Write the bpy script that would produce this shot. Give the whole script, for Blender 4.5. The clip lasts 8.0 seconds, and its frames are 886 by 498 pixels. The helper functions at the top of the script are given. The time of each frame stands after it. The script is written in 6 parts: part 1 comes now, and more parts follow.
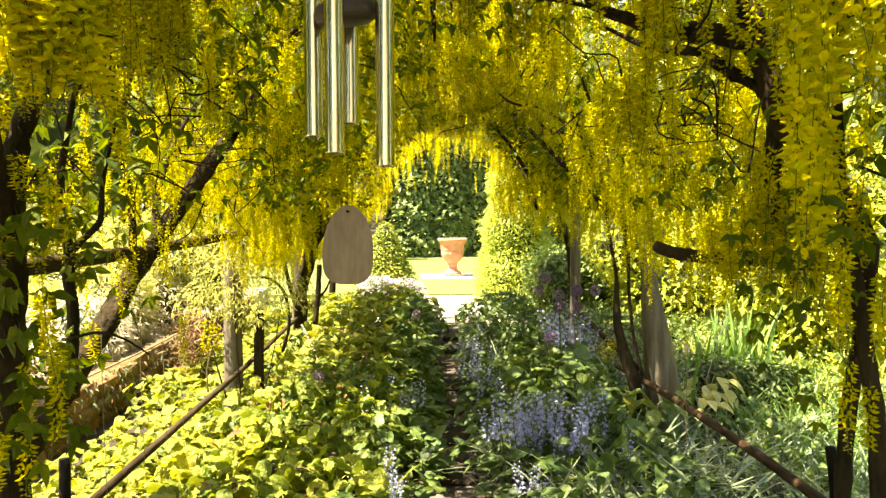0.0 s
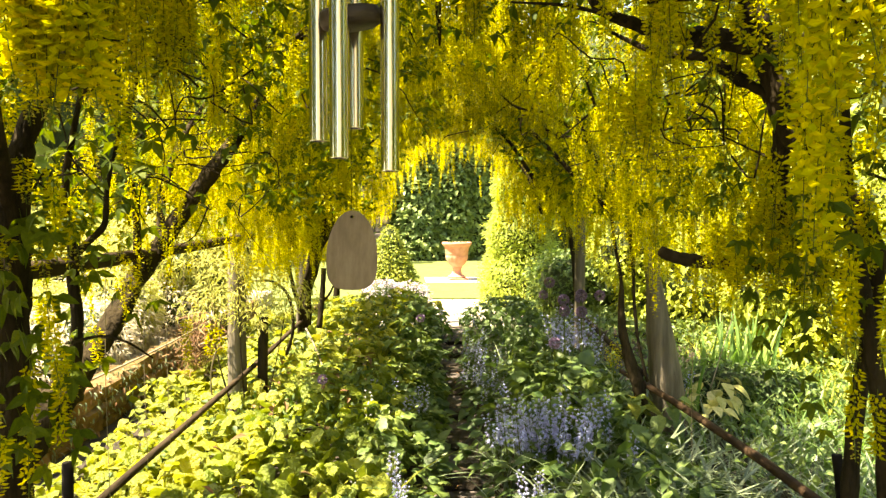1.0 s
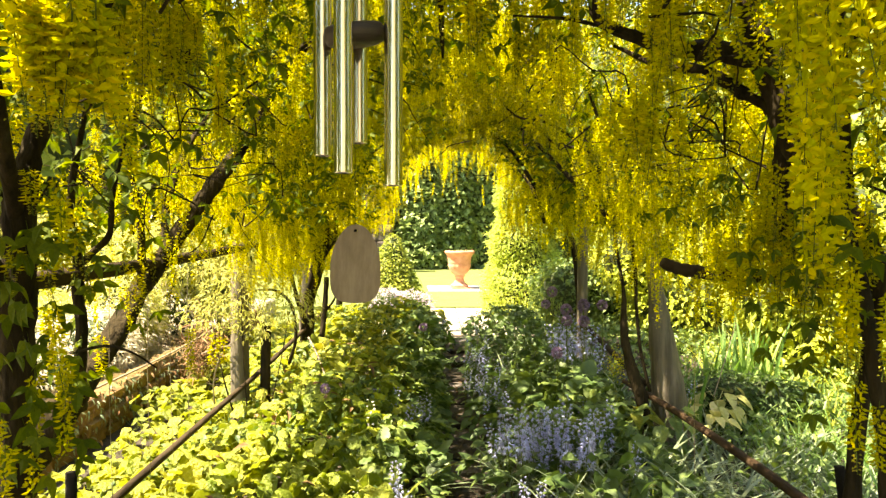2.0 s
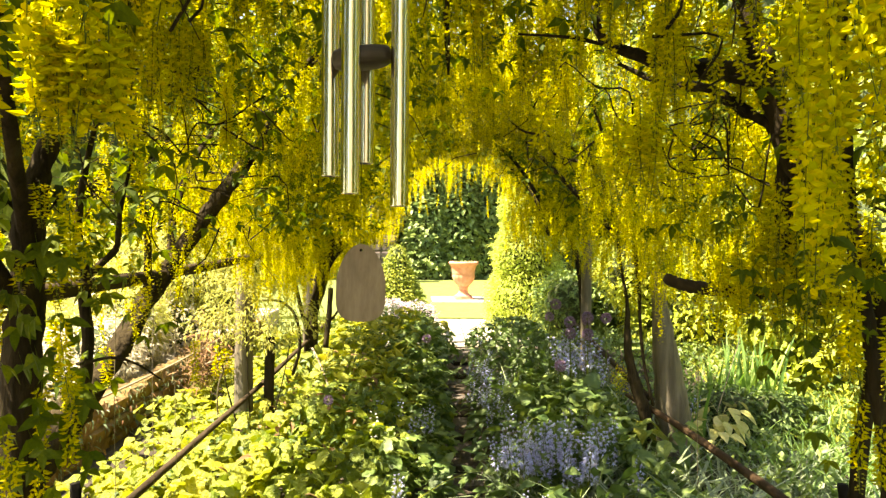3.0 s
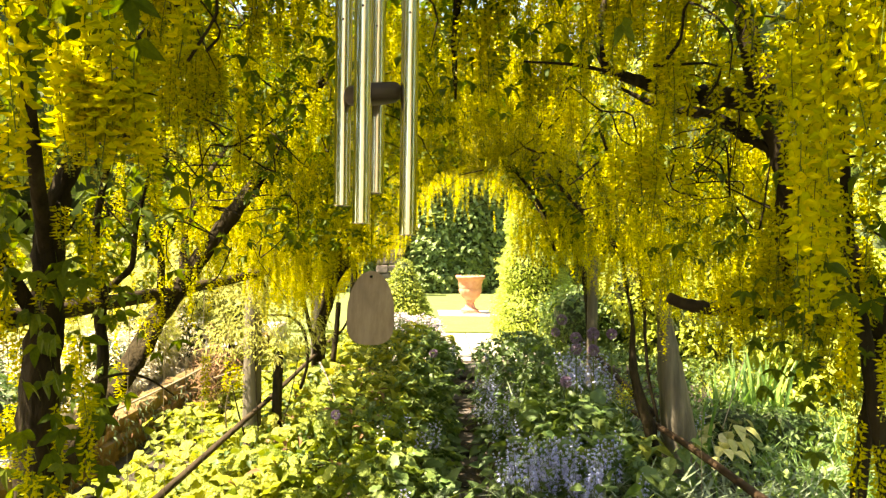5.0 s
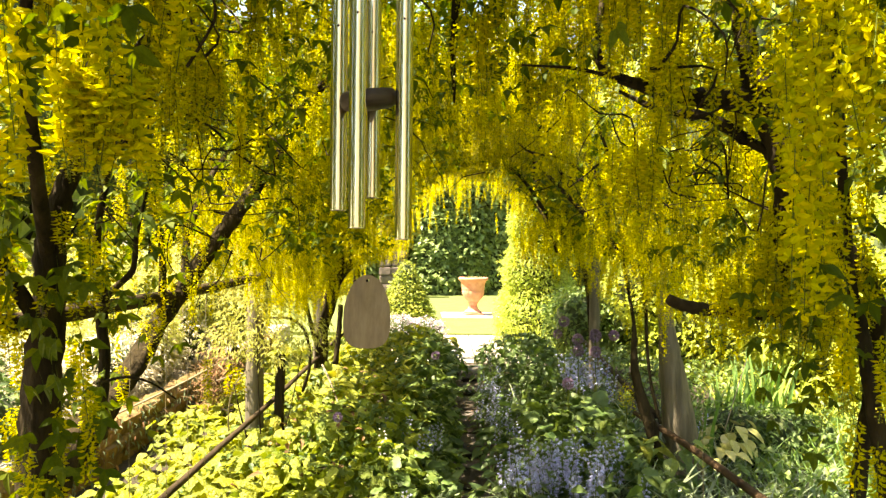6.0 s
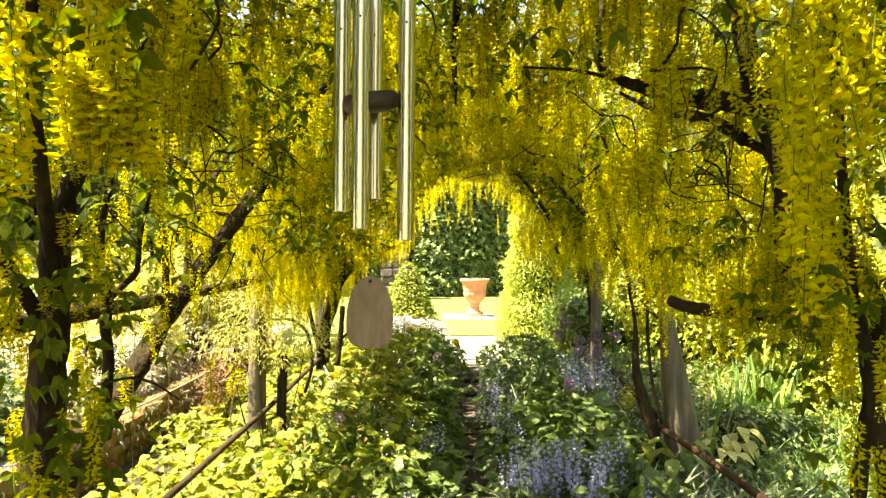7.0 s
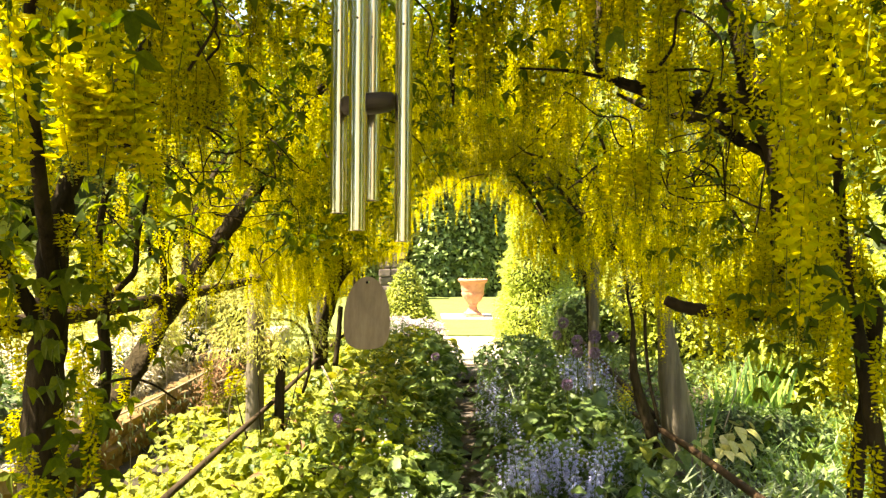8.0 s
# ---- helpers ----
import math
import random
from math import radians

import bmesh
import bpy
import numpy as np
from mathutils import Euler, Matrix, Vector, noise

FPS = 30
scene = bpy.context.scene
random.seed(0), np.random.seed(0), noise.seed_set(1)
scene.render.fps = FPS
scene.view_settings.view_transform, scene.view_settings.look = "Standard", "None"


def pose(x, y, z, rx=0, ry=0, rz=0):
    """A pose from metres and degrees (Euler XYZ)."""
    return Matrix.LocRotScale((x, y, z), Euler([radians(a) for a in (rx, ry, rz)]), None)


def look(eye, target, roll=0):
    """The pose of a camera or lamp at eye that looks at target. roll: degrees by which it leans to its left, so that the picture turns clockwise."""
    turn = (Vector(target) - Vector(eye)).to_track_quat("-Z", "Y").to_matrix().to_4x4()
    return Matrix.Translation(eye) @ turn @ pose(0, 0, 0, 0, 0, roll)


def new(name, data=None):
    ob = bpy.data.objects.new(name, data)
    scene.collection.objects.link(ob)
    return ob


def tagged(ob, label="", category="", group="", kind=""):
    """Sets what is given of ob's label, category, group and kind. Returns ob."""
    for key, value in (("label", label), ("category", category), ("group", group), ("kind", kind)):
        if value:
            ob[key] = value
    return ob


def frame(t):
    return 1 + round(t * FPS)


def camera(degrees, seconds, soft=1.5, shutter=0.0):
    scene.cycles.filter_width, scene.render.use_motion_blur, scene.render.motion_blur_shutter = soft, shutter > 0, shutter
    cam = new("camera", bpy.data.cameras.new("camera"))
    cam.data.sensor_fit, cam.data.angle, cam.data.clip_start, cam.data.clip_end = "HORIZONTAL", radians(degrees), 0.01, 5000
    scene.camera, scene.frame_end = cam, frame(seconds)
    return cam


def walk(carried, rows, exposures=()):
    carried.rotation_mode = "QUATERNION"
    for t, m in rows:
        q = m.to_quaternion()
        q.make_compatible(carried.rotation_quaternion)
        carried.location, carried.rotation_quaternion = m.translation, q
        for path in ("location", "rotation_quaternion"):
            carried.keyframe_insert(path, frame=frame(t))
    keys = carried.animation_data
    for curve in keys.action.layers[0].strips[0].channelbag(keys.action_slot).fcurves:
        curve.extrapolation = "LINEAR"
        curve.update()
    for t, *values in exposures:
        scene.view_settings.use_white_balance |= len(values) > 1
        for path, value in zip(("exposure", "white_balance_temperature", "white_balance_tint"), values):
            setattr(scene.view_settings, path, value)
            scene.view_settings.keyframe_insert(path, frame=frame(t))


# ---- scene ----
cam = camera(62.8, 8.0, soft=1.4)
PATH = [
    (0, (0.011, -0.091, 1.496), (0.075, 1.905, 1.385), -0.1),
    (0.5, (0.009, -0.088, 1.496), (0.069, 1.908, 1.388), -0.1),
    (1, (0.011, -0.084, 1.499), (0.063, 1.913, 1.398), 0.1),
    (1.5, (0.011, -0.089, 1.503), (0.059, 1.909, 1.412), 0.1),
    (3, (0.01, -0.109, 1.524), (0.043, 1.89, 1.473), 0.6),
    (3.5, (0.007, -0.121, 1.534), (0.036, 1.878, 1.495), 0.8),
    (4, (0.007, -0.136, 1.539), (0.032, 1.864, 1.51), 0.9),
    (4.5, (0.007, -0.153, 1.544), (0.026, 1.846, 1.523), 0.9),
    (6, (0.023, -0.172, 1.552), (0.027, 1.828, 1.541), 0.6),
    (6.5, (0.026, -0.179, 1.549), (0.027, 1.821, 1.54), 0.5),
    (7, (0.022, -0.184, 1.551), (0.022, 1.816, 1.544), 0.5),
    (7.5, (0.02, -0.189, 1.554), (0.024, 1.811, 1.546), 0.4),
    (8, (0.024, -0.188, 1.553), (0.029, 1.812, 1.546), 0.5),
]
walk(cam, [(t, look(eye, target, roll)) for t, eye, target, roll in PATH], [(0, 2.77, 8900, 10), (8, 2.77, 8900, 10)])

# ---- world, sun, exposure ----
SUN_DIR = Vector((-0.50, -0.11, 0.95)).normalized()
world = bpy.data.worlds.new("sky")
scene.world = world
world.use_nodes = True
wn = world.node_tree.nodes
sky = wn.new("ShaderNodeTexSky")
sky.sky_type = "NISHITA"
sky.sun_disc = False
sky.sun_elevation = math.asin(SUN_DIR.z)
sky.sun_rotation = math.atan2(SUN_DIR.x, SUN_DIR.y)
world.node_tree.links.new(sky.outputs[0], wn["Background"].inputs[0])
wn["Background"].inputs[1].default_value = 0.092
sun = new("sun", bpy.data.lights.new("sun", "SUN"))
sun.data.energy = 4.3
sun.data.angle = radians(0.5)
sun.data.color = (1.0, 0.95, 0.86)
sun.matrix_world = look(SUN_DIR * 30, (0, 0, 0))


# ---- materials ----
def material(name, color, color2=None, rough=0.6, metal=0.0, scale=8.0, detail=4.0, bump=0.0, bump_scale=40.0,
             translucent=0.0, vary=0.0, island=True, third=None, spec=0.5, tcolor=None, stretch=(1, 1, 1)):
    """Principled surface: two colours mixed by noise at two scales, random value per piece, fine bump, light passing through thin leaves."""
    m = bpy.data.materials.new(name)
    m.use_nodes = True
    nt = m.node_tree
    nd, ln = nt.nodes, nt.links
    bsdf = nd["Principled BSDF"]
    bsdf.inputs["Roughness"].default_value = rough
    bsdf.inputs["Metallic"].default_value = metal
    bsdf.inputs["Specular IOR Level"].default_value = spec
    co = nd.new("ShaderNodeTexCoord")
    mp = nd.new("ShaderNodeMapping")
    mp.inputs["Scale"].default_value = stretch
    ln.new(co.outputs["Object"], mp.inputs[0])
    nz = nd.new("ShaderNodeTexNoise")
    nz.inputs["Scale"].default_value = scale
    nz.inputs["Detail"].default_value = detail
    nz.inputs["Roughness"].default_value = 0.65
    ln.new(mp.outputs[0], nz.inputs["Vector"])
    ramp = nd.new("ShaderNodeValToRGB")
    ramp.color_ramp.elements[0].position, ramp.color_ramp.elements[1].position = 0.35, 0.65
    ramp.color_ramp.elements[0].color = (*color, 1)
    ramp.color_ramp.elements[1].color = (*(color2 or color), 1)
    if third:
        e = ramp.color_ramp.elements.new(0.8)
        e.color = (*third, 1)
    ln.new(nz.outputs["Fac"], ramp.inputs[0])
    out = ramp.outputs[0]
    if vary:
        hsv = nd.new("ShaderNodeHueSaturation")
        add = nd.new("ShaderNodeMath")
        add.operation = "ADD"
        geo, info = nd.new("ShaderNodeNewGeometry"), nd.new("ShaderNodeObjectInfo")
        if island:
            ln.new(geo.outputs["Random Per Island"], add.inputs[0])
        ln.new(info.outputs["Random"], add.inputs[1])
        fr = nd.new("ShaderNodeMath")
        fr.operation = "FRACT"
        ln.new(add.outputs[0], fr.inputs[0])
        rg = nd.new("ShaderNodeMapRange")
        rg.inputs["To Min"].default_value, rg.inputs["To Max"].default_value = 1 - vary, 1 + vary * 0.6
        ln.new(fr.outputs[0], rg.inputs[0])
        hu = nd.new("ShaderNodeMapRange")
        hu.inputs["To Min"].default_value, hu.inputs["To Max"].default_value = 0.5 + 0.05 * vary, 0.5 - 0.05 * vary
        ln.new(fr.outputs[0], hu.inputs[0])
        ln.new(rg.outputs[0], hsv.inputs["Value"])
        ln.new(hu.outputs[0], hsv.inputs["Hue"])
        ln.new(out, hsv.inputs["Color"])
        out = hsv.outputs[0]
    ln.new(out, bsdf.inputs["Base Color"])
    if bump:
        nb = nd.new("ShaderNodeTexNoise")
        nb.inputs["Scale"].default_value = bump_scale
        nb.inputs["Detail"].default_value = 5
        ln.new(mp.outputs[0], nb.inputs["Vector"])
        bp = nd.new("ShaderNodeBump")
        bp.inputs["Strength"].default_value = bump
        bp.inputs["Distance"].default_value = 0.02
        ln.new(nb.outputs["Fac"], bp.inputs["Height"])
        ln.new(bp.outputs[0], bsdf.inputs["Normal"])
    if translucent:
        tr = nd.new("ShaderNodeBsdfTranslucent")
        if tcolor:
            mx = nd.new("ShaderNodeMix")
            mx.data_type, mx.blend_type = "RGBA", "MULTIPLY"
            mx.inputs[0].default_value = 1.0
            ln.new(out, mx.inputs[6])
            mx.inputs[7].default_value = (*tcolor, 1)
            ln.new(mx.outputs[2], tr.inputs[0])
        else:
            ln.new(out, tr.inputs[0])
        ms = nd.new("ShaderNodeMixShader")
        ms.inputs[0].default_value = translucent
        ln.new(bsdf.outputs[0], ms.inputs[1])
        ln.new(tr.outputs[0], ms.inputs[2])
        ln.new(ms.outputs[0], nd["Material Output"].inputs[0])
    return m


PETAL = material("yellow_petal", (0.60, 0.545, 0.006), (0.70, 0.65, 0.009), 0.6, scale=3, translucent=0.38, vary=0.36, spec=0.25, tcolor=(0.97, 1.0, 0.6))
BUD = material("green_bud", (0.30, 0.29, 0.02), (0.46, 0.42, 0.03), 0.5, translucent=0.3, vary=0.3, spec=0.25)
STALK = material("green_stalk", (0.08, 0.12, 0.02), (0.13, 0.16, 0.03), 0.9, spec=0.1)
LEAF = material("laburnum_leaf", (0.068, 0.108, 0.008), (0.110, 0.155, 0.012), 0.65, scale=6, translucent=0.4, vary=0.35, tcolor=(1.6, 1.5, 0.6), spec=0.2)
BARK = material("laburnum_bark", (0.017, 0.013, 0.007), (0.045, 0.034, 0.018), 0.95, scale=14, bump=0.9, bump_scale=35, third=(0.055, 0.05, 0.03), stretch=(1.4, 1.4, 0.4), spec=0.1)
POST = material("weathered_post", (0.085, 0.072, 0.05), (0.175, 0.15, 0.108), 0.85, scale=12, bump=0.5, bump_scale=30, third=(0.17, 0.17, 0.10), stretch=(2, 2, 0.15))
RAIL = material("weathered_rail", (0.024, 0.017, 0.010), (0.060, 0.043, 0.026), 0.9, spec=0.1, scale=10, bump=0.5, bump_scale=25, stretch=(1.5, 0.3, 1.5))
RUSSET = material("russet_rail", (0.034, 0.020, 0.011), (0.078, 0.050, 0.029), 0.85, spec=0.1, scale=10, bump=0.5, bump_scale=25, stretch=(1.5, 0.3, 1.5))
TWIG = material("pale_twig", (0.16, 0.125, 0.08), (0.27, 0.22, 0.15), 0.8, scale=20)
WIRE = material("thin_wire", (0.16, 0.13, 0.08), (0.22, 0.18, 0.11), 0.6, scale=20)
SOIL = material("dark_soil", (0.022, 0.016, 0.010), (0.05, 0.038, 0.025), 0.95, scale=9, bump=0.8, bump_scale=40, third=(0.08, 0.06, 0.04))
TRODDEN = material("trodden_soil", (0.085, 0.070, 0.062), (0.16, 0.135, 0.12), 0.95, scale=14, bump=0.8, bump_scale=50, third=(0.22, 0.19, 0.17))
GRASS = material("lawn_ground", (0.11, 0.16, 0.035), (0.18, 0.215, 0.05), 0.9, scale=3, bump=0.5, bump_scale=90, third=(0.25, 0.26, 0.08))
PAVE = material("pale_paving", (0.42, 0.37, 0.30), (0.56, 0.50, 0.42), 0.85, scale=5, bump=0.3, bump_scale=40, third=(0.48, 0.40, 0.32), vary=0.15, island=False)
GRAVEL = material("pale_gravel", (0.38, 0.33, 0.27), (0.52, 0.46, 0.38), 0.95, scale=60, bump=0.8, bump_scale=120)
STONE = material("brown_stone", (0.125, 0.076, 0.025), (0.225, 0.142, 0.046), 0.9, scale=9, bump=0.9, bump_scale=30, third=(0.24, 0.22, 0.08), vary=0.45, island=False)
TERRA = material("terracotta", (0.55, 0.21, 0.13), (0.68, 0.32, 0.22), 0.85, scale=7, bump=0.25, bump_scale=40, third=(0.70, 0.42, 0.30))
GREYSTONE = material("grey_rubble", (0.08, 0.062, 0.058), (0.15, 0.118, 0.108), 0.9, scale=4, bump=0.8, bump_scale=14, third=(0.08, 0.075, 0.07))
ALU = material("brushed_aluminium", (0.70, 0.66, 0.54), (0.79, 0.75, 0.63), 0.14, 1.0, scale=30, bump=0.02, bump_scale=120, stretch=(1, 1, 0.05))
CHIMEWOOD = material("grey_brown_wood", (0.19, 0.135, 0.085), (0.29, 0.22, 0.145), 0.65, scale=26, bump=0.03, bump_scale=60, third=(0.23, 0.17, 0.11), stretch=(2.2, 2.2, 0.6))
DARKWOOD = material("dark_wood", (0.026, 0.016, 0.010), (0.05, 0.032, 0.02), 0.6, scale=14, bump=0.15, bump_scale=60, stretch=(0.6, 0.6, 6))
CORD = material("black_cord", (0.008, 0.007, 0.006), (0.016, 0.014, 0.012), 0.9, spec=0.1)
BROAD = material("broad_leaf", (0.22, 0.27, 0.022), (0.385, 0.395, 0.05), 0.42, scale=5, translucent=0.3, vary=0.4, tcolor=(1.3, 1.3, 0.7), bump=0.9, bump_scale=65)
FRESH = material("fresh_green_leaf", (0.19, 0.27, 0.028), (0.335, 0.395, 0.05), 0.45, scale=5, translucent=0.28, vary=0.45, tcolor=(1.3, 1.3, 0.7), bump=0.9, bump_scale=65)
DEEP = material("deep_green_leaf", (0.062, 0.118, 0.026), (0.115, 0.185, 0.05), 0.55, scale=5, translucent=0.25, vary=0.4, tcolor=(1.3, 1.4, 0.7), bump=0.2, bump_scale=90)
STRAP = material("grey_green_strap", (0.15, 0.21, 0.11), (0.25, 0.31, 0.19), 0.4, scale=6, translucent=0.2, vary=0.35)
IRIS = material("iris_blade", (0.12, 0.24, 0.06), (0.20, 0.33, 0.09), 0.4, scale=6, translucent=0.35, vary=0.3, tcolor=(1.3, 1.4, 0.6))
LIMELEAF = material("lime_leaf", (0.38, 0.46, 0.045), (0.55, 0.59, 0.09), 0.5, scale=4, translucent=0.35, vary=0.35)
GOLDLEAF = material("golden_leaf", (0.50, 0.51, 0.10), (0.66, 0.65, 0.22), 0.5, scale=4, translucent=0.35, vary=0.3)
MIDLEAF = material("mid_green_leaf", (0.11, 0.19, 0.045), (0.20, 0.29, 0.08), 0.5, scale=5, translucent=0.3, vary=0.45, tcolor=(1.3, 1.3, 0.7))
PALELEAF = material("pale_hosta_leaf", (0.48, 0.48, 0.14), (0.62, 0.56, 0.24), 0.45, scale=7, translucent=0.3, vary=0.25)
BOX = material("clipped_box_leaf", (0.22, 0.30, 0.034), (0.42, 0.47, 0.07), 0.5, scale=3, translucent=0.25, vary=0.5)
LAUREL = material("laurel_leaf", (0.21, 0.31, 0.10), (0.36, 0.46, 0.16), 0.42, scale=0.8, spec=0.5, translucent=0.3, vary=0.5)
CORE = material("inner_shade", (0.03, 0.045, 0.015), (0.055, 0.075, 0.026), 0.95, scale=4, bump=0.8, bump_scale=12)
BLUE = material("bluebell_petal", (0.42, 0.44, 0.82), (0.59, 0.61, 0.93), 0.5, scale=20, translucent=0.35, vary=0.3)
WHITE = material("white_petal", (0.70, 0.70, 0.72), (0.82, 0.82, 0.80), 0.5, scale=20, translucent=0.3, vary=0.1)
PURPLE = material("allium_purple", (0.25, 0.16, 0.30), (0.38, 0.27, 0.42), 0.6, scale=30, translucent=0.25, vary=0.35)
MAUVE = material("catmint_flower", (0.42, 0.34, 0.46), (0.58, 0.50, 0.56), 0.7, scale=9, translucent=0.2, vary=0.3)
REFLECTOR = material("pale_reflector", (0.42, 0.34, 0.25), (0.50, 0.41, 0.31), 0.9, scale=1.5, bump=0.2, bump_scale=60)
CREAM = material("cream_leaf", (0.66, 0.60, 0.42), (0.80, 0.74, 0.58), 0.6, scale=6, translucent=0.3, vary=0.25)
FEATHER = material("golden_conifer_leaf", (0.42, 0.54, 0.08), (0.60, 0.68, 0.16), 0.6, scale=5, translucent=0.4, vary=0.4)
YARD = material("grey_yard", (0.05, 0.047, 0.042), (0.08, 0.075, 0.068), 0.95, scale=30, bump=0.5, bump_scale=80)
DRY = material("dry_litter", (0.13, 0.07, 0.03), (0.27, 0.16, 0.065), 0.9, scale=10, vary=0.4)


# ---- mesh helpers ----
RNG = np.random.RandomState(7)


def mesh_of(name, verts, faces, mats, index=None, smooth=False):
    """A mesh from arrays; faces: rows of three or four corners, or a list of such arrays."""
    me = bpy.data.meshes.new(name)
    groups = [np.asarray(f, dtype=np.int32) for f in (faces if isinstance(faces, list) else [faces]) if len(f)]
    verts = np.asarray(verts, dtype=np.float32)
    sizes = np.concatenate([np.full(len(g), g.shape[1], dtype=np.int32) for g in groups])
    corners = np.concatenate([g.ravel() for g in groups])
    starts = np.concatenate([[0], np.cumsum(sizes)[:-1]]).astype(np.int32)
    me.vertices.add(len(verts))
    me.vertices.foreach_set("co", verts.ravel())
    me.loops.add(len(corners))
    me.loops.foreach_set("vertex_index", corners)
    me.polygons.add(len(sizes))
    me.polygons.foreach_set("loop_start", starts)
    if index is not None:
        me.polygons.foreach_set("material_index", np.asarray(index, dtype=np.int32))
    me.polygons.foreach_set("use_smooth", np.full(len(sizes), smooth))
    for m in mats if isinstance(mats, (list, tuple)) else [mats]:
        me.materials.append(m)
    me.update(calc_edges=True)
    me.validate()
    return me


def part(name, me, parent=None, label="", kind="", at=None):
    """Links a mesh (or a bmesh's mesh) as one object, under its thing when one is given."""
    ob = new(name, me)
    if parent is not None:
        ob.parent = parent
    if at is not None:
        ob.matrix_basis = at
    return tagged(ob, label, kind=kind)


def thing(name, label, category, group="", kind="", at=None, me=None):
    ob = new(name, me)
    if at is not None:
        ob.matrix_basis = at
    return tagged(ob, label, category, group, kind)


def bm_mesh(name, bm, mats, smooth=False):
    me = bpy.data.meshes.new(name)
    bm.to_mesh(me)
    bm.free()
    for m in mats if isinstance(mats, (list, tuple)) else [mats]:
        me.materials.append(m)
    if smooth:
        me.polygons.foreach_set("use_smooth", np.ones(len(me.polygons), dtype=bool))
    return me


def join(pieces):
    """Joins (verts, tris, material index) triples into one."""
    vs, fs, ms, n = [], [], [], 0
    for v, f, m in pieces:
        vs.append(v), fs.append(np.asarray(f) + n), ms.append(m)
        n += len(v)
    return np.concatenate(vs), np.concatenate(fs), np.concatenate(ms)


def scatter(template, pos, rot, scale):
    """Copies of a template (verts, tris, mats) at each place, turn and size."""
    v, f, m = template
    pos, rot = np.asarray(pos, dtype=np.float64), np.asarray(rot)
    scale = np.broadcast_to(np.asarray(scale, dtype=np.float64), (len(pos),))
    out = np.einsum("nij,vj->nvi", rot, v) * scale[:, None, None] + pos[:, None, :]
    faces = f[None] + (np.arange(len(pos)) * len(v))[:, None, None]
    return out.reshape(-1, 3), faces.reshape(-1, 3), np.tile(m, len(pos))


def turns(az, pitch, roll):
    """Rotation matrices: roll about x, pitch about y, then turn about z; a leaf's length lies along x."""
    ca, sa, cp, sp, cr, sr = np.cos(az), np.sin(az), np.cos(pitch), np.sin(pitch), np.cos(roll), np.sin(roll)
    m = np.empty((len(az), 3, 3))
    m[:, 0, 0], m[:, 0, 1], m[:, 0, 2] = ca * cp, -sa * cr + ca * sp * sr, sa * sr + ca * sp * cr
    m[:, 1, 0], m[:, 1, 1], m[:, 1, 2] = sa * cp, ca * cr + sa * sp * sr, -ca * sr + sa * sp * cr
    m[:, 2, 0], m[:, 2, 1], m[:, 2, 2] = -sp, cp * sr, cp * cr
    return m


def leaf_shape(length=1.0, width=0.7, droop=0.25, fold=0.12, steps=4, petiole=0.0, point=1.0):
    """A leaf along x with a midrib, folded and drooping; optional stalk."""
    vs, fs = [], []
    for i in range(steps + 1):
        s = i / steps
        w = width * 0.5 * (math.sin(math.pi * min(1, s ** 0.75 * (1 - 0.0))) ** 0.8) * (1 - 0.25 * s * point)
        w = max(w, 0.0)
        x, z = s * length, -droop * length * s * s
        vs += [(x, -w, z + fold * w * 2), (x, 0, z), (x, w, z + fold * w * 2)]
    for i in range(steps):
        a, b = 3 * i, 3 * i + 3
        for q in ((a, b, b + 1, a + 1), (a + 1, b + 1, b + 2, a + 2)):
            fs += [(q[0], q[1], q[2]), (q[0], q[2], q[3])]
    v = np.array(vs)
    f = np.array(fs)
    m = np.zeros(len(f), dtype=int)
    if petiole:
        n = len(v)
        v = np.concatenate([v, [(0, -0.012, 0), (0, 0.012, 0), (-petiole * 0.55, 0.01, -petiole * 0.8), (-petiole * 0.55, -0.01, -petiole * 0.8)]])
        f = np.concatenate([f, [(n, n + 1, n + 2), (n, n + 2, n + 3)]])
        m = np.concatenate([m, [1, 1]])
    return v, f, m


def simple_leaf(width=0.5, droop=0.25, fold=0.15):
    """A small folded leaf of four triangles."""
    v = np.array([(0, 0, 0), (0.42, -width * 0.5, fold * width), (0.5, 0, -droop * 0.25), (0.42, width * 0.5, fold * width), (1, 0, -droop)])
    return v, np.array([(0, 1, 2), (0, 2, 3), (1, 4, 2), (2, 4, 3)]), np.zeros(4, dtype=int)


def smooth_line(points, radii, per=5):
    """A Catmull-Rom line through the points with radii between."""
    p = np.array(points, dtype=float)
    r = np.array(radii, dtype=float)
    q = np.concatenate([[2 * p[0] - p[1]], p, [2 * p[-1] - p[-2]]])
    out, rad = [], []
    for i in range(len(p) - 1):
        for k in range(per):
            t = k / per
            a, b, c, d = q[i:i + 4]
            out.append(0.5 * (2 * b + (c - a) * t + (2 * a - 5 * b + 4 * c - d) * t * t + (3 * b - a - 3 * c + d) * t ** 3))
            rad.append(r[i] * (1 - t) + r[i + 1] * t)
    return np.array(out + [p[-1]]), np.array(rad + [r[-1]])


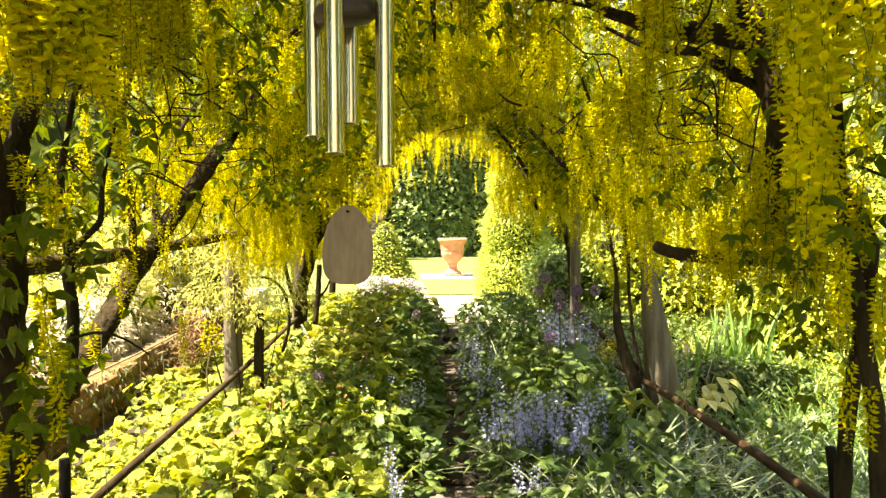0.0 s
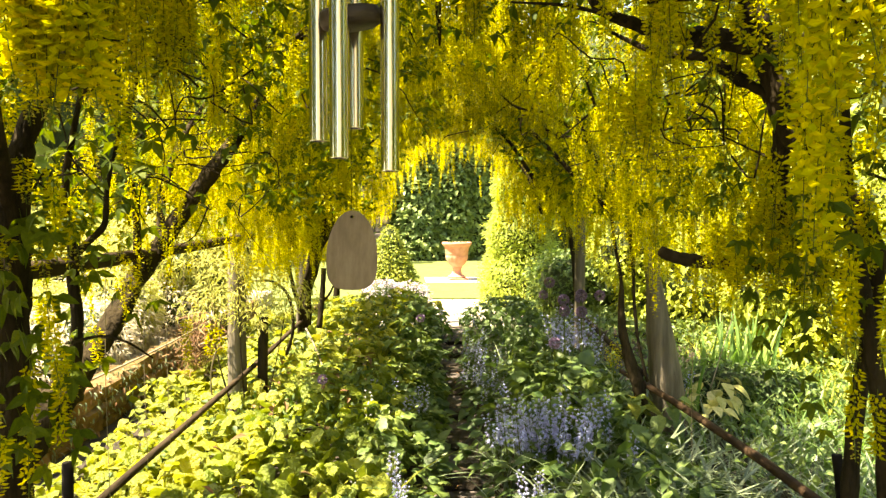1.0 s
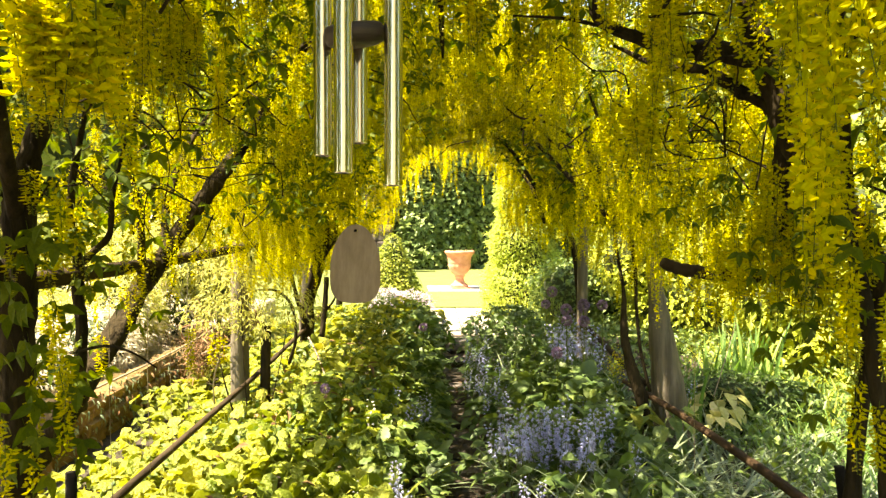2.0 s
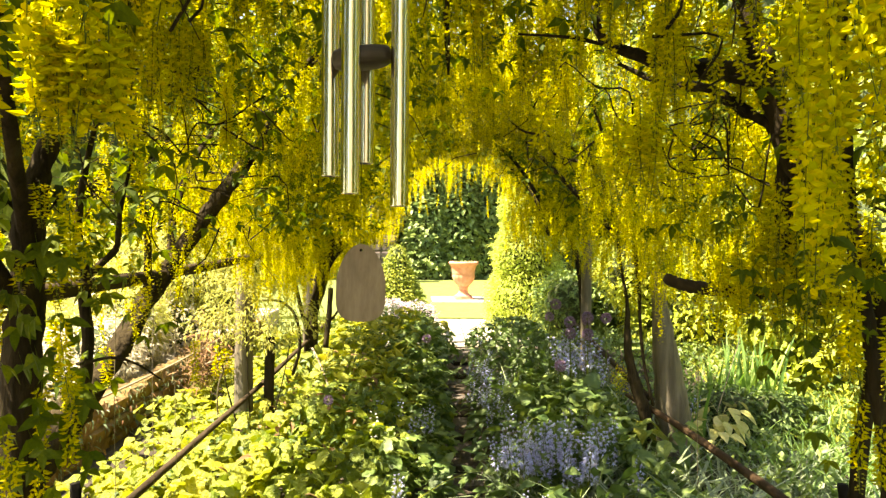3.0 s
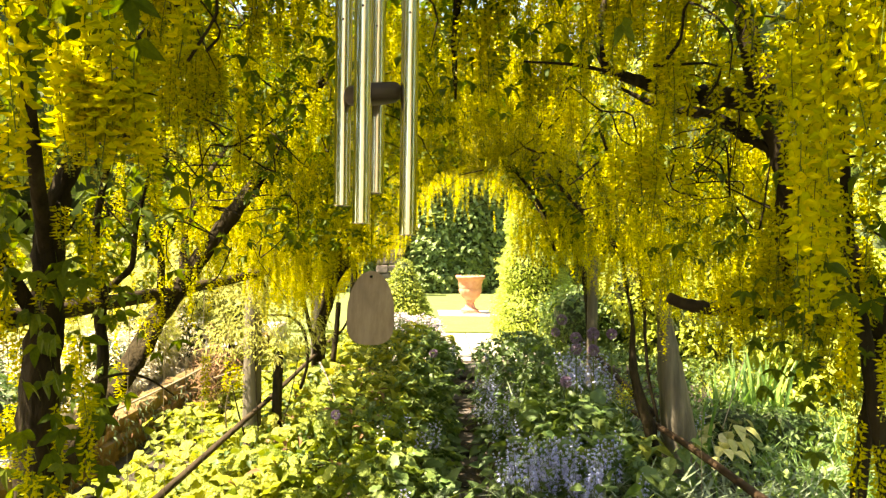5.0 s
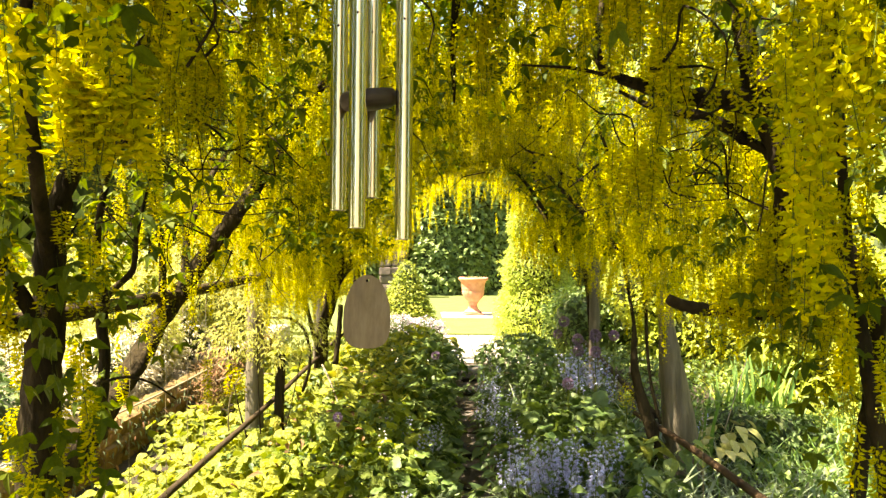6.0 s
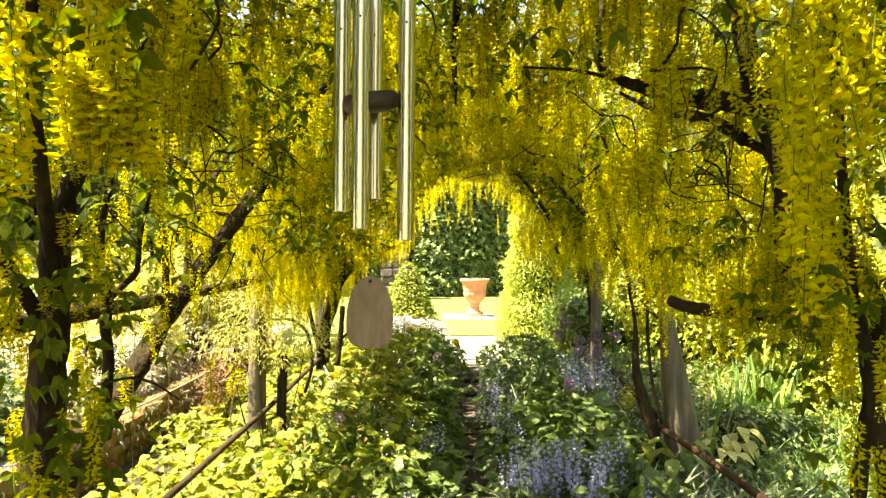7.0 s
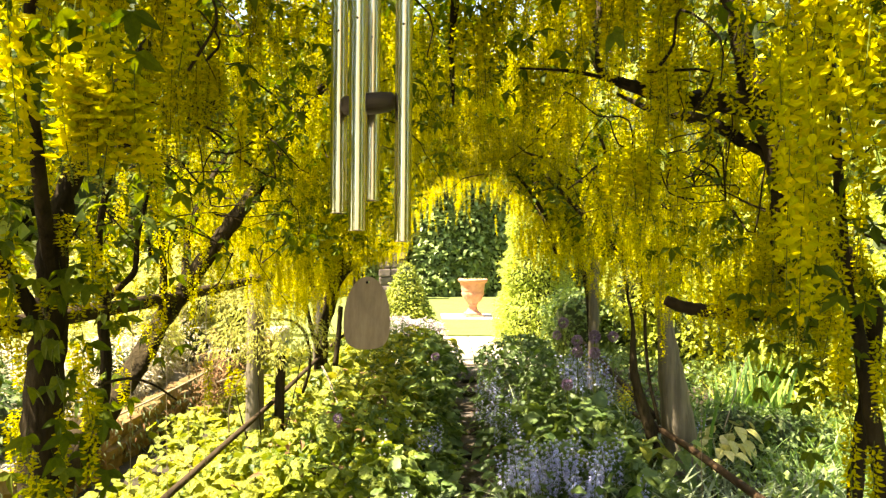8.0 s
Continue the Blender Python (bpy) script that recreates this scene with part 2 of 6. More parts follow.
def limb_arrays(points, radii, sides=9, per=5, rough=0.12, rng=RNG):
    """A tapering, uneven branch round a smooth line: verts and quads."""
    line, rad = smooth_line(points, radii, per)
    tang = np.gradient(line, axis=0)
    tang /= np.linalg.norm(tang, axis=1)[:, None] + 1e-9
    ref = np.array([0.3, 0.9, 0.1]) if abs(tang[:, 2]).mean() > 0.5 else np.array([0.1, 0.2, 1.0])
    a = np.cross(tang, ref)
    a /= np.linalg.norm(a, axis=1)[:, None]
    b = np.cross(tang, a)
    ang = np.arange(sides) / sides * 2 * np.pi
    wob = 1 + rough * rng.randn(len(line), sides) * 0.5 + rough * np.sin(ang * 2 + rng.rand() * 6)[None] + rough * rng.randn(len(line), 1) * 0.5
    v = line[:, None] + (a[:, None] * np.cos(ang)[None, :, None] + b[:, None] * np.sin(ang)[None, :, None]) * (rad[:, None] * wob)[..., None]
    n = len(line)
    i, j = np.meshgrid(np.arange(n - 1), np.arange(sides), indexing="ij")
    k = (j + 1) % sides
    quads = np.stack([i * sides + j, i * sides + k, (i + 1) * sides + k, (i + 1) * sides + j], -1).reshape(-1, 4)
    verts = np.concatenate([v.reshape(-1, 3), line[:1], line[-1:]])
    c0, c1 = n * sides, n * sides + 1
    cap = [(c0, (j + 1) % sides, j) for j in range(sides)] + [(c1, (n - 1) * sides + j, (n - 1) * sides + (j + 1) % sides) for j in range(sides)]
    return verts, quads, np.array(cap)


def limb(name, points, radii, mat, parent, label="", sides=9, per=5, rough=0.12):
    v, q, c = limb_arrays(points, radii, sides, per, rough)
    return part(name, mesh_of(name, v, [q, c], mat, smooth=True), parent, label)


def lathe(profile, sides=48, wave=None):
    """A turned body from (radius, height) rows; wave(height, angle) scales the radius."""
    prof = np.array(profile, dtype=float)
    ang = np.arange(sides) / sides * 2 * np.pi
    v = []
    for r, z in prof:
        for t in ang:
            k = r * (wave(z, t) if wave else 1)
            v.append((k * math.cos(t), k * math.sin(t), z))
    n = len(prof)
    q = [(i * sides + j, i * sides + (j + 1) % sides, (i + 1) * sides + (j + 1) % sides, (i + 1) * sides + j) for i in range(n - 1) for j in range(sides)]
    return np.array(v), np.array(q)


def slab_bm(size, bevel=0.01, rough=0.0, seed=0, segs=1):
    bm = bmesh.new()
    bmesh.ops.create_cube(bm, size=1)
    bmesh.ops.scale(bm, vec=size, verts=bm.verts)
    if bevel:
        bmesh.ops.bevel(bm, geom=bm.edges[:], offset=bevel, segments=segs, affect="EDGES", profile=0.6)
    if rough:
        g = np.random.RandomState(seed)
        for w in bm.verts:
            w.co += Vector(g.uniform(-rough, rough, 3))
    return bm


# ---- ground, path, paving, lawn ----
def path_x(y):
    return 0.02 + 0.040 * y


def ground_mesh():
    """One sheet to the horizon, with fine cells near the arbour and low unevenness."""
    xs = np.concatenate([[-400, -150, -60, -25, -12], np.linspace(-6, 6, 61), [12, 25, 60, 150, 400]])
    ys = np.concatenate([[-400, -150, -60, -25, -12], np.linspace(-6, 13, 96), [16, 22, 30, 60, 150, 400]])
    gx, gy = np.meshgrid(xs, ys)
    gz = np.array([[0.03 * noise.noise((x * 0.8, y * 0.8, 0)) - 0.02 if abs(x) < 20 and abs(y) < 20 else -0.03 for x in xs] for y in ys])
    near = (np.abs(gx - path_x(gy)) < 0.25) & (gy < 9.4)
    gz = np.where(near, gz - 0.02, gz)
    v = np.stack([gx, gy, gz], -1).reshape(-1, 3)
    n, m = len(ys), len(xs)
    i, j = np.meshgrid(np.arange(n - 1), np.arange(m - 1), indexing="ij")
    q = np.stack([i * m + j, i * m + j + 1, (i + 1) * m + j + 1, (i + 1) * m + j], -1).reshape(-1, 4)
    cx, cy = (xs[:-1] + xs[1:]) / 2, (ys[:-1] + ys[1:]) / 2
    bed = ((np.abs(cx)[None] < 3.6) & (cy[:, None] < 9.4) & (cy[:, None] > -0.5)).reshape(-1)
    way = (bed.reshape(len(cy), len(cx)) & (np.abs(cx[None] - path_x(cy)[:, None]) < 0.24)).reshape(-1)
    return mesh_of("ground", v, q, [GRASS, SOIL, TRODDEN], bed.astype(int) + way, True)


thing("ground", "garden ground of dark soil beds and short grass", "ground", kind="structure", me=ground_mesh())

# raised lawn beyond the paving, with a shadowed edge
bm = bmesh.new()
bmesh.ops.create_grid(bm, x_segments=40, y_segments=30, size=1)
bmesh.ops.scale(bm, vec=(9, 5.2, 1), verts=bm.verts)
bmesh.ops.extrude_face_region(bm, geom=bm.faces[:])
for w in list(bm.verts)[len(bm.verts) // 2:]:
    w.co.z += 0.10
bmesh.ops.recalc_face_normals(bm, faces=bm.faces[:])
thing("lawn", "sunlit mown lawn with a cut edge beside paving", "lawn", kind="structure", me=bm_mesh("lawn", bm, GRASS), at=pose(0.5, 17.45, -0.06))


# paving of pale slabs across the end of the arbour
paving = thing("paving", "pale sunlit stone paving at the end of the arbour", "paving", kind="structure",
               me=bm_mesh("paving", slab_bm((3.0, 2.86, 0.06), 0.005), SOIL), at=pose(0.2, 10.79, -0.028))

# gravel terrace with its stone retaining wall
bm = slab_bm((9.0, 13.0, 0.3), 0.02)
thing("terrace", "sunlit pale gravel terrace above a low stone wall", "gravel terrace", kind="structure", me=bm_mesh("terrace", bm, GRAVEL), at=pose(-6.98, 5.4, 0.06))
stone_wall = thing("retaining_wall", "low brown weathered stone wall edging the terrace", "stone wall", kind="structure",
                   me=bm_mesh("wall_core", slab_bm((0.16, 10.5, 0.22), 0.01), SOIL), at=pose(-2.40, 4.6, 0.08))

# ---- pergola of posts and rails ----
pergola = thing("pergola", "weathered rustic timber pergola of posts and poles under the laburnum", "pergola")


def round_post(x, y, top, radius, lean=(0, 0), mat=POST, name="post", label=""):
    pts = [(x, y, -0.08), (x + lean[0] * 0.3, y + lean[1] * 0.3, top * 0.3), (x + lean[0] * 0.7, y + lean[1] * 0.7, top * 0.7), (x + lean[0], y + lean[1], top)]
    return limb(name, pts, [radius * 1.08, radius, radius * 0.95, radius * 0.82], mat, pergola, label, 14, 6, 0.03)


round_post(-1.225, 4.70, 1.36, 0.064, (0.0, 0.02), label="round grey timber post")
limb("post", [(1.61, 4.45, -0.22), (1.575, 4.45, 0.15), (1.555, 4.45, 0.38), (1.505, 4.45, 0.74), (1.462, 4.45, 1.06), (1.44, 4.45, 1.3)], [0.125, 0.112, 0.104, 0.078, 0.047, 0.036], POST, pergola, "tapering grey-brown timber post, leaning slightly", 14, 6, 0.05)
round_post(1.50, 6.8, 2.3, 0.05, label="round grey timber post")
round_post(-1.24, 7.4, 2.3, 0.065)
round_post(-1.25, 1.3, 2.3, 0.06)
round_post(1.48, 1.2, 2.3, 0.06)
# low rails near the ground and upper rails at chest height
limb("low_rail", [(-1.24, 1.2, 0.40), (-1.20, 2.65, 0.42), (-1.165, 3.8, 0.445), (-1.13, 4.9, 0.47), (-1.10, 6.2, 0.51), (-1.07, 7.6, 0.55)], [0.019, 0.019, 0.018, 0.018, 0.017, 0.016], RAIL, pergola, "long dark weathered pole rail", 10, 6, 0.06)
limb("low_rail", [(1.53, 1.2, 0.40), (1.50, 2.55, 0.41), (1.496, 3.1, 0.41), (1.455, 3.98, 0.41), (1.395, 4.52, 0.412), (1.36, 4.8, 0.415)], [0.023, 0.022, 0.022, 0.021, 0.019, 0.016], RUSSET, pergola, "russet-brown rough pole rail", 10, 5, 0.012)
limb("low_rail", [(1.47, 4.7, 0.42), (1.52, 6.5, 0.50), (1.54, 7.5, 0.55)], [0.024, 0.022, 0.02], RAIL, pergola, "", 10, 6, 0.06)
limb("upper_rail", [(-1.16, 1.25, 1.33), (-1.14, 2.4, 1.325), (-1.12, 3.6, 1.33), (-1.14, 4.8, 1.34)], [0.03, 0.028, 0.026, 0.024], RAIL, pergola, "dark weathered upper pole", 10, 6, 0.07)
limb("upper_rail", [(1.34, 2.1, 1.31), (1.20, 2.35, 1.315), (1.09, 2.46, 1.318), (1.00, 2.5, 1.324), (0.91, 2.5, 1.340), (0.86, 2.5, 1.362)], [0.022, 0.024, 0.026, 0.027, 0.026, 0.020], RAIL, pergola, "dark crooked upper pole", 10, 6, 0.1)
limb("stake", [(-1.08, 4.75, -0.05), (-1.07, 4.75, 0.3), (-1.06, 4.75, 0.80)], [0.032, 0.032, 0.029], BARK, pergola, "dark short stake", 9, 4, 0.08)
limb("stake", [(1.40, 2.2, -0.05), (1.37, 2.2, 0.54), (1.35, 2.2, 0.715)], [0.016, 0.016, 0.016], CORD, pergola, "black cut stake", 8, 3, 0.04)
limb("stake", [(-1.05, 2.05, -0.05), (-1.045, 2.05, 0.4), (-1.04, 2.05, 0.76)], [0.016, 0.016, 0.016], CORD, pergola, "black cut stake", 8, 3, 0.04)
for x, y, hi, lo in ((-1.135, 2.55, 1.32, 0.43), (-1.13, 2.9, 1.32, 0.43), (-1.125, 3.15, 1.32, 0.44), (-1.125, 3.38, 1.32, 0.44), (1.30, 3.3, 1.30, 0.1)):
    limb("wire", [(x, y, hi), (x - 0.012, y + 0.01, (hi + lo) / 2), (x, y, lo)], [0.0013] * 3, WIRE, pergola, "thin hanging wire", 5, 3, 0.0)

# ---- laburnum trees ----
def raceme_template(flowers, length, lod, rng, bloom=1.0):
    """A hanging chain of pea flowers: open above, buds at the tip. Origin at its top. Slots: petal, bud, stalk."""
    pcs = []
    bend = rng.uniform(-0.12, 0.12, 2)

    def axis_at(s):
        return np.array([bend[0] * length * s * s, bend[1] * length * s * s, -length * s])
    # stem
    r, segs = (0.0011, 0.0007, 0.0007)[lod], 4 if lod == 0 else 2
    v = []
    for i in range(segs + 1):
        c = axis_at(i / segs)
        for k in range(3):
            a = k * 2.094
            v.append(c + np.array([r * math.cos(a), r * math.sin(a), 0]))
    f = [t for i in range(segs) for k in range(3) for t in ((3 * i + k, 3 * i + (k + 1) % 3, 3 * i + 3 + k), (3 * i + (k + 1) % 3, 3 * i + 3 + (k + 1) % 3, 3 * i + 3 + k))]
    pcs.append((np.array(v), np.array(f), np.full(len(f), 2)))
    opened = rng.uniform(0.55, 0.98)
    for i in range(flowers):
        s = 0.08 + 0.92 * (i + rng.rand()) / flowers
        az = i * 2.4 + rng.uniform(-0.5, 0.5)
        o = np.array([math.cos(az), math.sin(az), 0.0])
        side = np.array([-o[1], o[0], 0.0])
        up = np.array([0, 0, 1.0])
        tilt = rng.uniform(-0.35, 0.45)
        o, up = o * math.cos(tilt) + up * math.sin(tilt), up * math.cos(tilt) - o * math.sin(tilt)
        roll = rng.uniform(-0.8, 0.8)
        side, up = side * math.cos(roll) + up * math.sin(roll), up * math.cos(roll) - side * math.sin(roll)
        spread = ((0.0105 if lod == 0 else 0.0085) if s < opened else 0.006) * rng.uniform(0.75, 1.25) * (1.15 - 0.45 * s)
        base = axis_at(s) + o * spread
        if lod == 0:
            pcs.append((np.array([axis_at(s) + up * 0.004, axis_at(s) + up * 0.0055, base]), np.array([(0, 1, 2)]), np.array([2])))
        if s > opened:
            k = 0.0085 * rng.uniform(0.8, 1.2) * (1.3 - 0.6 * (s - opened) / (1.02 - opened)) * (1.0 if lod < 2 else 1.5)
            tip = base + o * k * 0.9 - up * k * 0.7
            mid = base + o * k * 0.7 + up * k * 0.1
            w = side * k * 0.38
            pcs.append((np.array([base, mid + w, tip, mid - w]), np.array([(0, 1, 2), (0, 2, 3)]), np.array([1, 1])))
            continue
        k = 0.0098 * rng.uniform(0.78, 1.2) * (0.96, 0.98, 1.35)[lod] * bloom
        if lod == 0:
            # rounded banner petal, cupped backwards
            rim = ((0.24, 0.28, 0.22), (0.40, 0.78, 0.16), (0.27, 1.30, -0.02), (0.0, 1.42, 0.12), (-0.27, 1.30, -0.02), (-0.40, 0.78, 0.16), (-0.24, 0.28, 0.22))
            b = [base] + [base + side * k * p * bloom + up * k * q + o * k * r for p, q, r in rim]
            pcs.append((np.array(b), np.array([(0, j, j + 1) for j in range(1, 7)]), np.zeros(6, dtype=int)))
            tip = base + o * k * 1.85 - up * k * 0.28
            for sg in (1, -1):
                wv = [base, base + o * k * 0.6 + up * k * 0.3 + side * sg * k * 0.36, base + o * k * 1.35 - up * k * 0.06 + side * sg * k * 0.28, tip + side * sg * k * 0.12, base + o * k * 0.75 - up * k * 0.6 + side * sg * k * 0.12]
                pcs.append((np.array(wv), np.array([(0, 1, 2), (0, 2, 3), (0, 3, 4)]), np.zeros(3, dtype=int)))
        elif lod == 1:
            b = [base, base + up * k * 1.2 + side * k * 0.7 - o * k * 0.1, base + up * k * 1.3 - o * k * 0.25, base + up * k * 1.2 - side * k * 0.7 - o * k * 0.1,
                 base + o * k * 1.4 - up * k * 0.4 + side * k * 0.3, base + o * k * 1.3 - up * k * 0.5 - side * k * 0.3]
            pcs.append((np.array(b), np.array([(0, 1, 2), (0, 2, 3), (0, 4, 5)]), np.zeros(3, dtype=int)))
        else:
            b = [base - o * k * 0.3 + up * k * 1.2 + side * k * 0.55, base - o * k * 0.3 + up * k * 1.2 - side * k * 0.55, base + o * k * 1.2 - up * k * 0.4]
            pcs.append((np.array(b), np.array([(0, 1, 2)]), np.zeros(1, dtype=int)))
    return join(pcs)


RACEMES = [[raceme_template(n, ln, lod, np.random.RandomState(100 * lod + i)) for i in range(c)]
           for lod, (n, ln, c) in enumerate(((66, 0.30, 6), (52, 0.30, 6), (40, 0.30, 5)))]
# chains in full bloom, with fewer and broader flowers
FULL_BLOOM = [mesh_of("raceme", *t[:2], [PETAL, BUD, STALK], t[2]) for t in (raceme_template(44, 0.30, 0, np.random.RandomState(70 + i), 1.45) for i in range(4))]
RACEME_MESH = [mesh_of("raceme", *t[:2], [PETAL, BUD, STALK], t[2]) for t in RACEMES[0]]


def trifoliate(rng, steps=4):
    one = leaf_shape(1.0, 0.5, 0.25, 0.15, steps) if steps > 2 else simple_leaf()
    pcs = []
    for az, ln in ((0, 1.0), (1.15, 0.9), (-1.15, 0.9)):
        r = turns(np.array([az]), np.array([rng.uniform(0.0, 0.5)]), np.array([rng.uniform(-0.3, 0.3)]))[0]
        pcs.append(((one[0] @ r.T) * ln, one[1], one[2]))
    pcs.append((np.array([(0, 0.012, 0), (0, -0.012, 0), (-0.7, 0, 0.35)]), np.array([(0, 1, 2)]), np.array([1])))
    return join(pcs)


TRIFOLIATE = [trifoliate(np.random.RandomState(40 + i)) for i in range(4)]
SMALL_TRIFOLIATE = [trifoliate(np.random.RandomState(50 + i), 2) for i in range(4)]
ROOF_TRIFOLIATE = []
for i in range(4):
    v = np.concatenate([t for t in (np.array([(0.05, 0, 0), (0.5, -0.26, -0.04), (1, 0, -0.25), (0.5, 0.26, -0.04)]) @ turns(np.array([a]), np.array([0.2]), np.array([0.1 * i]))[0].T for a in (0, 1.15, -1.15))])
    f = np.array([q for k in (0, 4, 8) for q in ((k, k + 1, k + 2), (k, k + 2, k + 3))])
    ROOF_TRIFOLIATE.append((v, f, np.zeros(6, dtype=int)))
TRIFOLIATE_MESH = [mesh_of("leaf", *t[:2], [LEAF, STALK], t[2]) for t in TRIFOLIATE]

# each tree: side, place along the arbour, and its traced limbs
TREES = []


def tree(x, y, label):
    ob = thing("laburnum_tree", label, "tree", group="laburnums over the arbour", at=pose(x, y, 0))
    TREES.append((ob, x, y))
    return ob


def wlimb(ob, pts, radii, name="limb", label="", sides=9, per=5, rough=0.1):
    """A limb given in world places, kept under its tree."""
    base = ob.matrix_basis.translation
    return limb(name, [tuple(np.array(p) - np.array(base)) for p in pts], radii, BARK, ob, label, sides, per, rough)


L1 = tree(-1.08, 1.8, "laburnum tree with dark trunk and long yellow flower chains")
wlimb(L1, [(-1.08, 1.8, -0.05), (-1.075, 1.8, 0.4), (-1.07, 1.8, 0.86), (-1.06, 1.8, 1.14), (-1.04, 1.8, 1.37), (-1.04, 1.8, 1.52), (-1.04, 1.85, 1.66), (-1.01, 1.9, 1.81), (-0.97, 2.0, 2.0), (-0.85, 2.1, 2.25), (-0.6, 2.2, 2.5)],
      [0.064, 0.058, 0.053, 0.049, 0.045, 0.039, 0.031, 0.024, 0.018, 0.013, 0.008], "trunk", "dark brown trunk", 12, 6, 0.14)
wlimb(L1, [(-1.05, 1.8, 1.3), (-1.14, 1.7, 1.55), (-1.2, 1.6, 1.85), (-1.1, 1.5, 2.2)], [0.022, 0.018, 0.014, 0.009])
wlimb(L1, [(-1.04, 1.8, 1.48), (-0.97, 1.6, 1.75), (-0.85, 1.35, 2.05), (-0.6, 1.15, 2.3)], [0.02, 0.016, 0.012, 0.007])
L2 = tree(-1.34, 2.4, "laburnum tree leaning inwards, hung with yellow flower chains")
wlimb(L2, [(-1.50, 2.4, -0.05), (-1.45, 2.4, 0.35), (-1.41, 2.4, 0.57), (-1.33, 2.45, 0.75), (-1.235, 2.5, 0.90), (-1.19, 2.7, 1.06), (-1.16, 2.85, 1.2), (-1.12, 3.0, 1.33), (-1.0, 3.1, 1.55), (-0.89, 3.1, 1.70), (-0.77, 3.2, 1.91), (-0.67, 3.3, 2.14), (-0.55, 3.4, 2.35), (-0.3, 3.6, 2.6)],
      [0.072, 0.068, 0.062, 0.055, 0.05, 0.045, 0.041, 0.038, 0.034, 0.029, 0.025, 0.02, 0.015, 0.009], "trunk", "rough leaning dark trunk", 12, 6, 0.14)
wlimb(L2, [(-1.2, 2.45, 0.85), (-1.13, 2.3, 1.0), (-1.12, 2.3, 1.15), (-1.13, 2.3, 1.26), (-1.13, 2.3, 1.39), (-1.15, 2.3, 1.48), (-1.14, 2.3, 1.65), (-1.05, 2.25, 1.95)], [0.022, 0.02, 0.018, 0.018, 0.017, 0.014, 0.011, 0.007])
wlimb(L2, [(-1.13, 2.3, 1.35), (-1.08, 2.3, 1.40), (-1.03, 2.3, 1.45), (-1.02, 2.3, 1.50), (-1.01, 2.3, 1.60), (-0.97, 2.35, 1.85)], [0.012, 0.011, 0.010, 0.009, 0.007, 0.004])
wlimb(L2, [(-1.13, 2.25, 1.08), (-1.09, 2.2, 1.09), (-1.0, 2.2, 1.11), (-0.92, 2.2, 1.09), (-0.86, 2.25, 1.03)], [0.006, 0.005, 0.005, 0.004, 0.003])
wlimb(L2, [(-1.14, 2.85, 1.25), (-1.1, 2.75, 1.5), (-1.12, 2.7, 1.75), (-1.0, 2.6, 2.1)], [0.018, 0.014, 0.011, 0.007])
wlimb(L2, [(-1.1, 3.0, 1.36), (-1.15, 3.2, 1.6), (-1.1, 3.4, 1.9), (-0.9, 3.7, 2.3)], [0.022, 0.017, 0.013, 0.008])
L3 = tree(-1.06, 6.5, "laburnum tree with dark crooked trunk beside a post")
wlimb(L3, [(-1.12, 6.5, -0.05), (-1.06, 6.5, 0.52), (-1.03, 6.5, 0.88), (-0.94, 6.6, 1.24), (-0.82, 6.8, 1.55), (-0.77, 7.0, 1.88), (-0.6, 7.1, 2.3)], [0.05, 0.048, 0.05, 0.064, 0.10, 0.06, 0.02], "trunk", "", 11, 5, 0.2)
wlimb(L3, [(-1.10, 6.4, 0.3), (-1.09, 6.4, 0.7), (-1.02, 6.4, 1.0), (-0.97, 6.5, 1.3)], [0.022, 0.02, 0.018, 0.02], rough=0.2)
wlimb(L3, [(-0.93, 6.4, 0.45), (-0.90, 6.4, 0.75), (-0.885, 6.4, 1.0)], [0.026, 0.025, 0.023], "stub", "dark sawn-off stub")
wlimb(L3, [(-0.90, 6.4, 0.70), (-0.84, 6.4, 0.76), (-0.79, 6.38, 0.86)], [0.012, 0.010, 0.007])
wlimb(L3, [(-1.05, 5.9, 1.2), (-1.02, 5.5, 1.48), (-0.99, 5.5, 1.80), (-0.94, 5.5, 2.08), (-0.8, 5.6, 2.4)], [0.02, 0.036, 0.034, 0.024, 0.012], rough=0.2)
wlimb(L3, [(-0.98, 6.5, 1.1), (-1.0, 6.2, 1.6), (-0.9, 6.0, 2.1), (-0.6, 5.8, 2.5)], [0.03, 0.025, 0.018, 0.01])
wlimb(L3, [(-1.08, 6.5, 0.5), (-1.15, 6.3, 0.9), (-1.2, 6.1, 1.4), (-1.1, 5.9, 2.0)], [0.022, 0.02, 0.016, 0.01])
wlimb(L3, [(-1.05, 5.5, 0.40), (-0.98, 5.4, 0.62), (-1.0, 5.35, 0.86), (-1.1, 5.3, 0.98), (-1.22, 5.2, 1.0)], [0.012, 0.012, 0.011, 0.010, 0.008], "sucker")
L4 = tree(-1.1, 8.9, "laburnum tree at the sunny end of the arbour")
wlimb(L4, [(-1.1, 8.9, -0.05), (-1.05, 8.9, 0.9), (-0.98, 8.9, 1.6), (-0.8, 8.95, 2.2), (-0.5, 9.0, 2.55)], [0.05, 0.045, 0.04, 0.03, 0.015], "trunk")
R1 = tree(1.28, 2.0, "laburnum tree with dark spreading limbs and yellow flower chains")
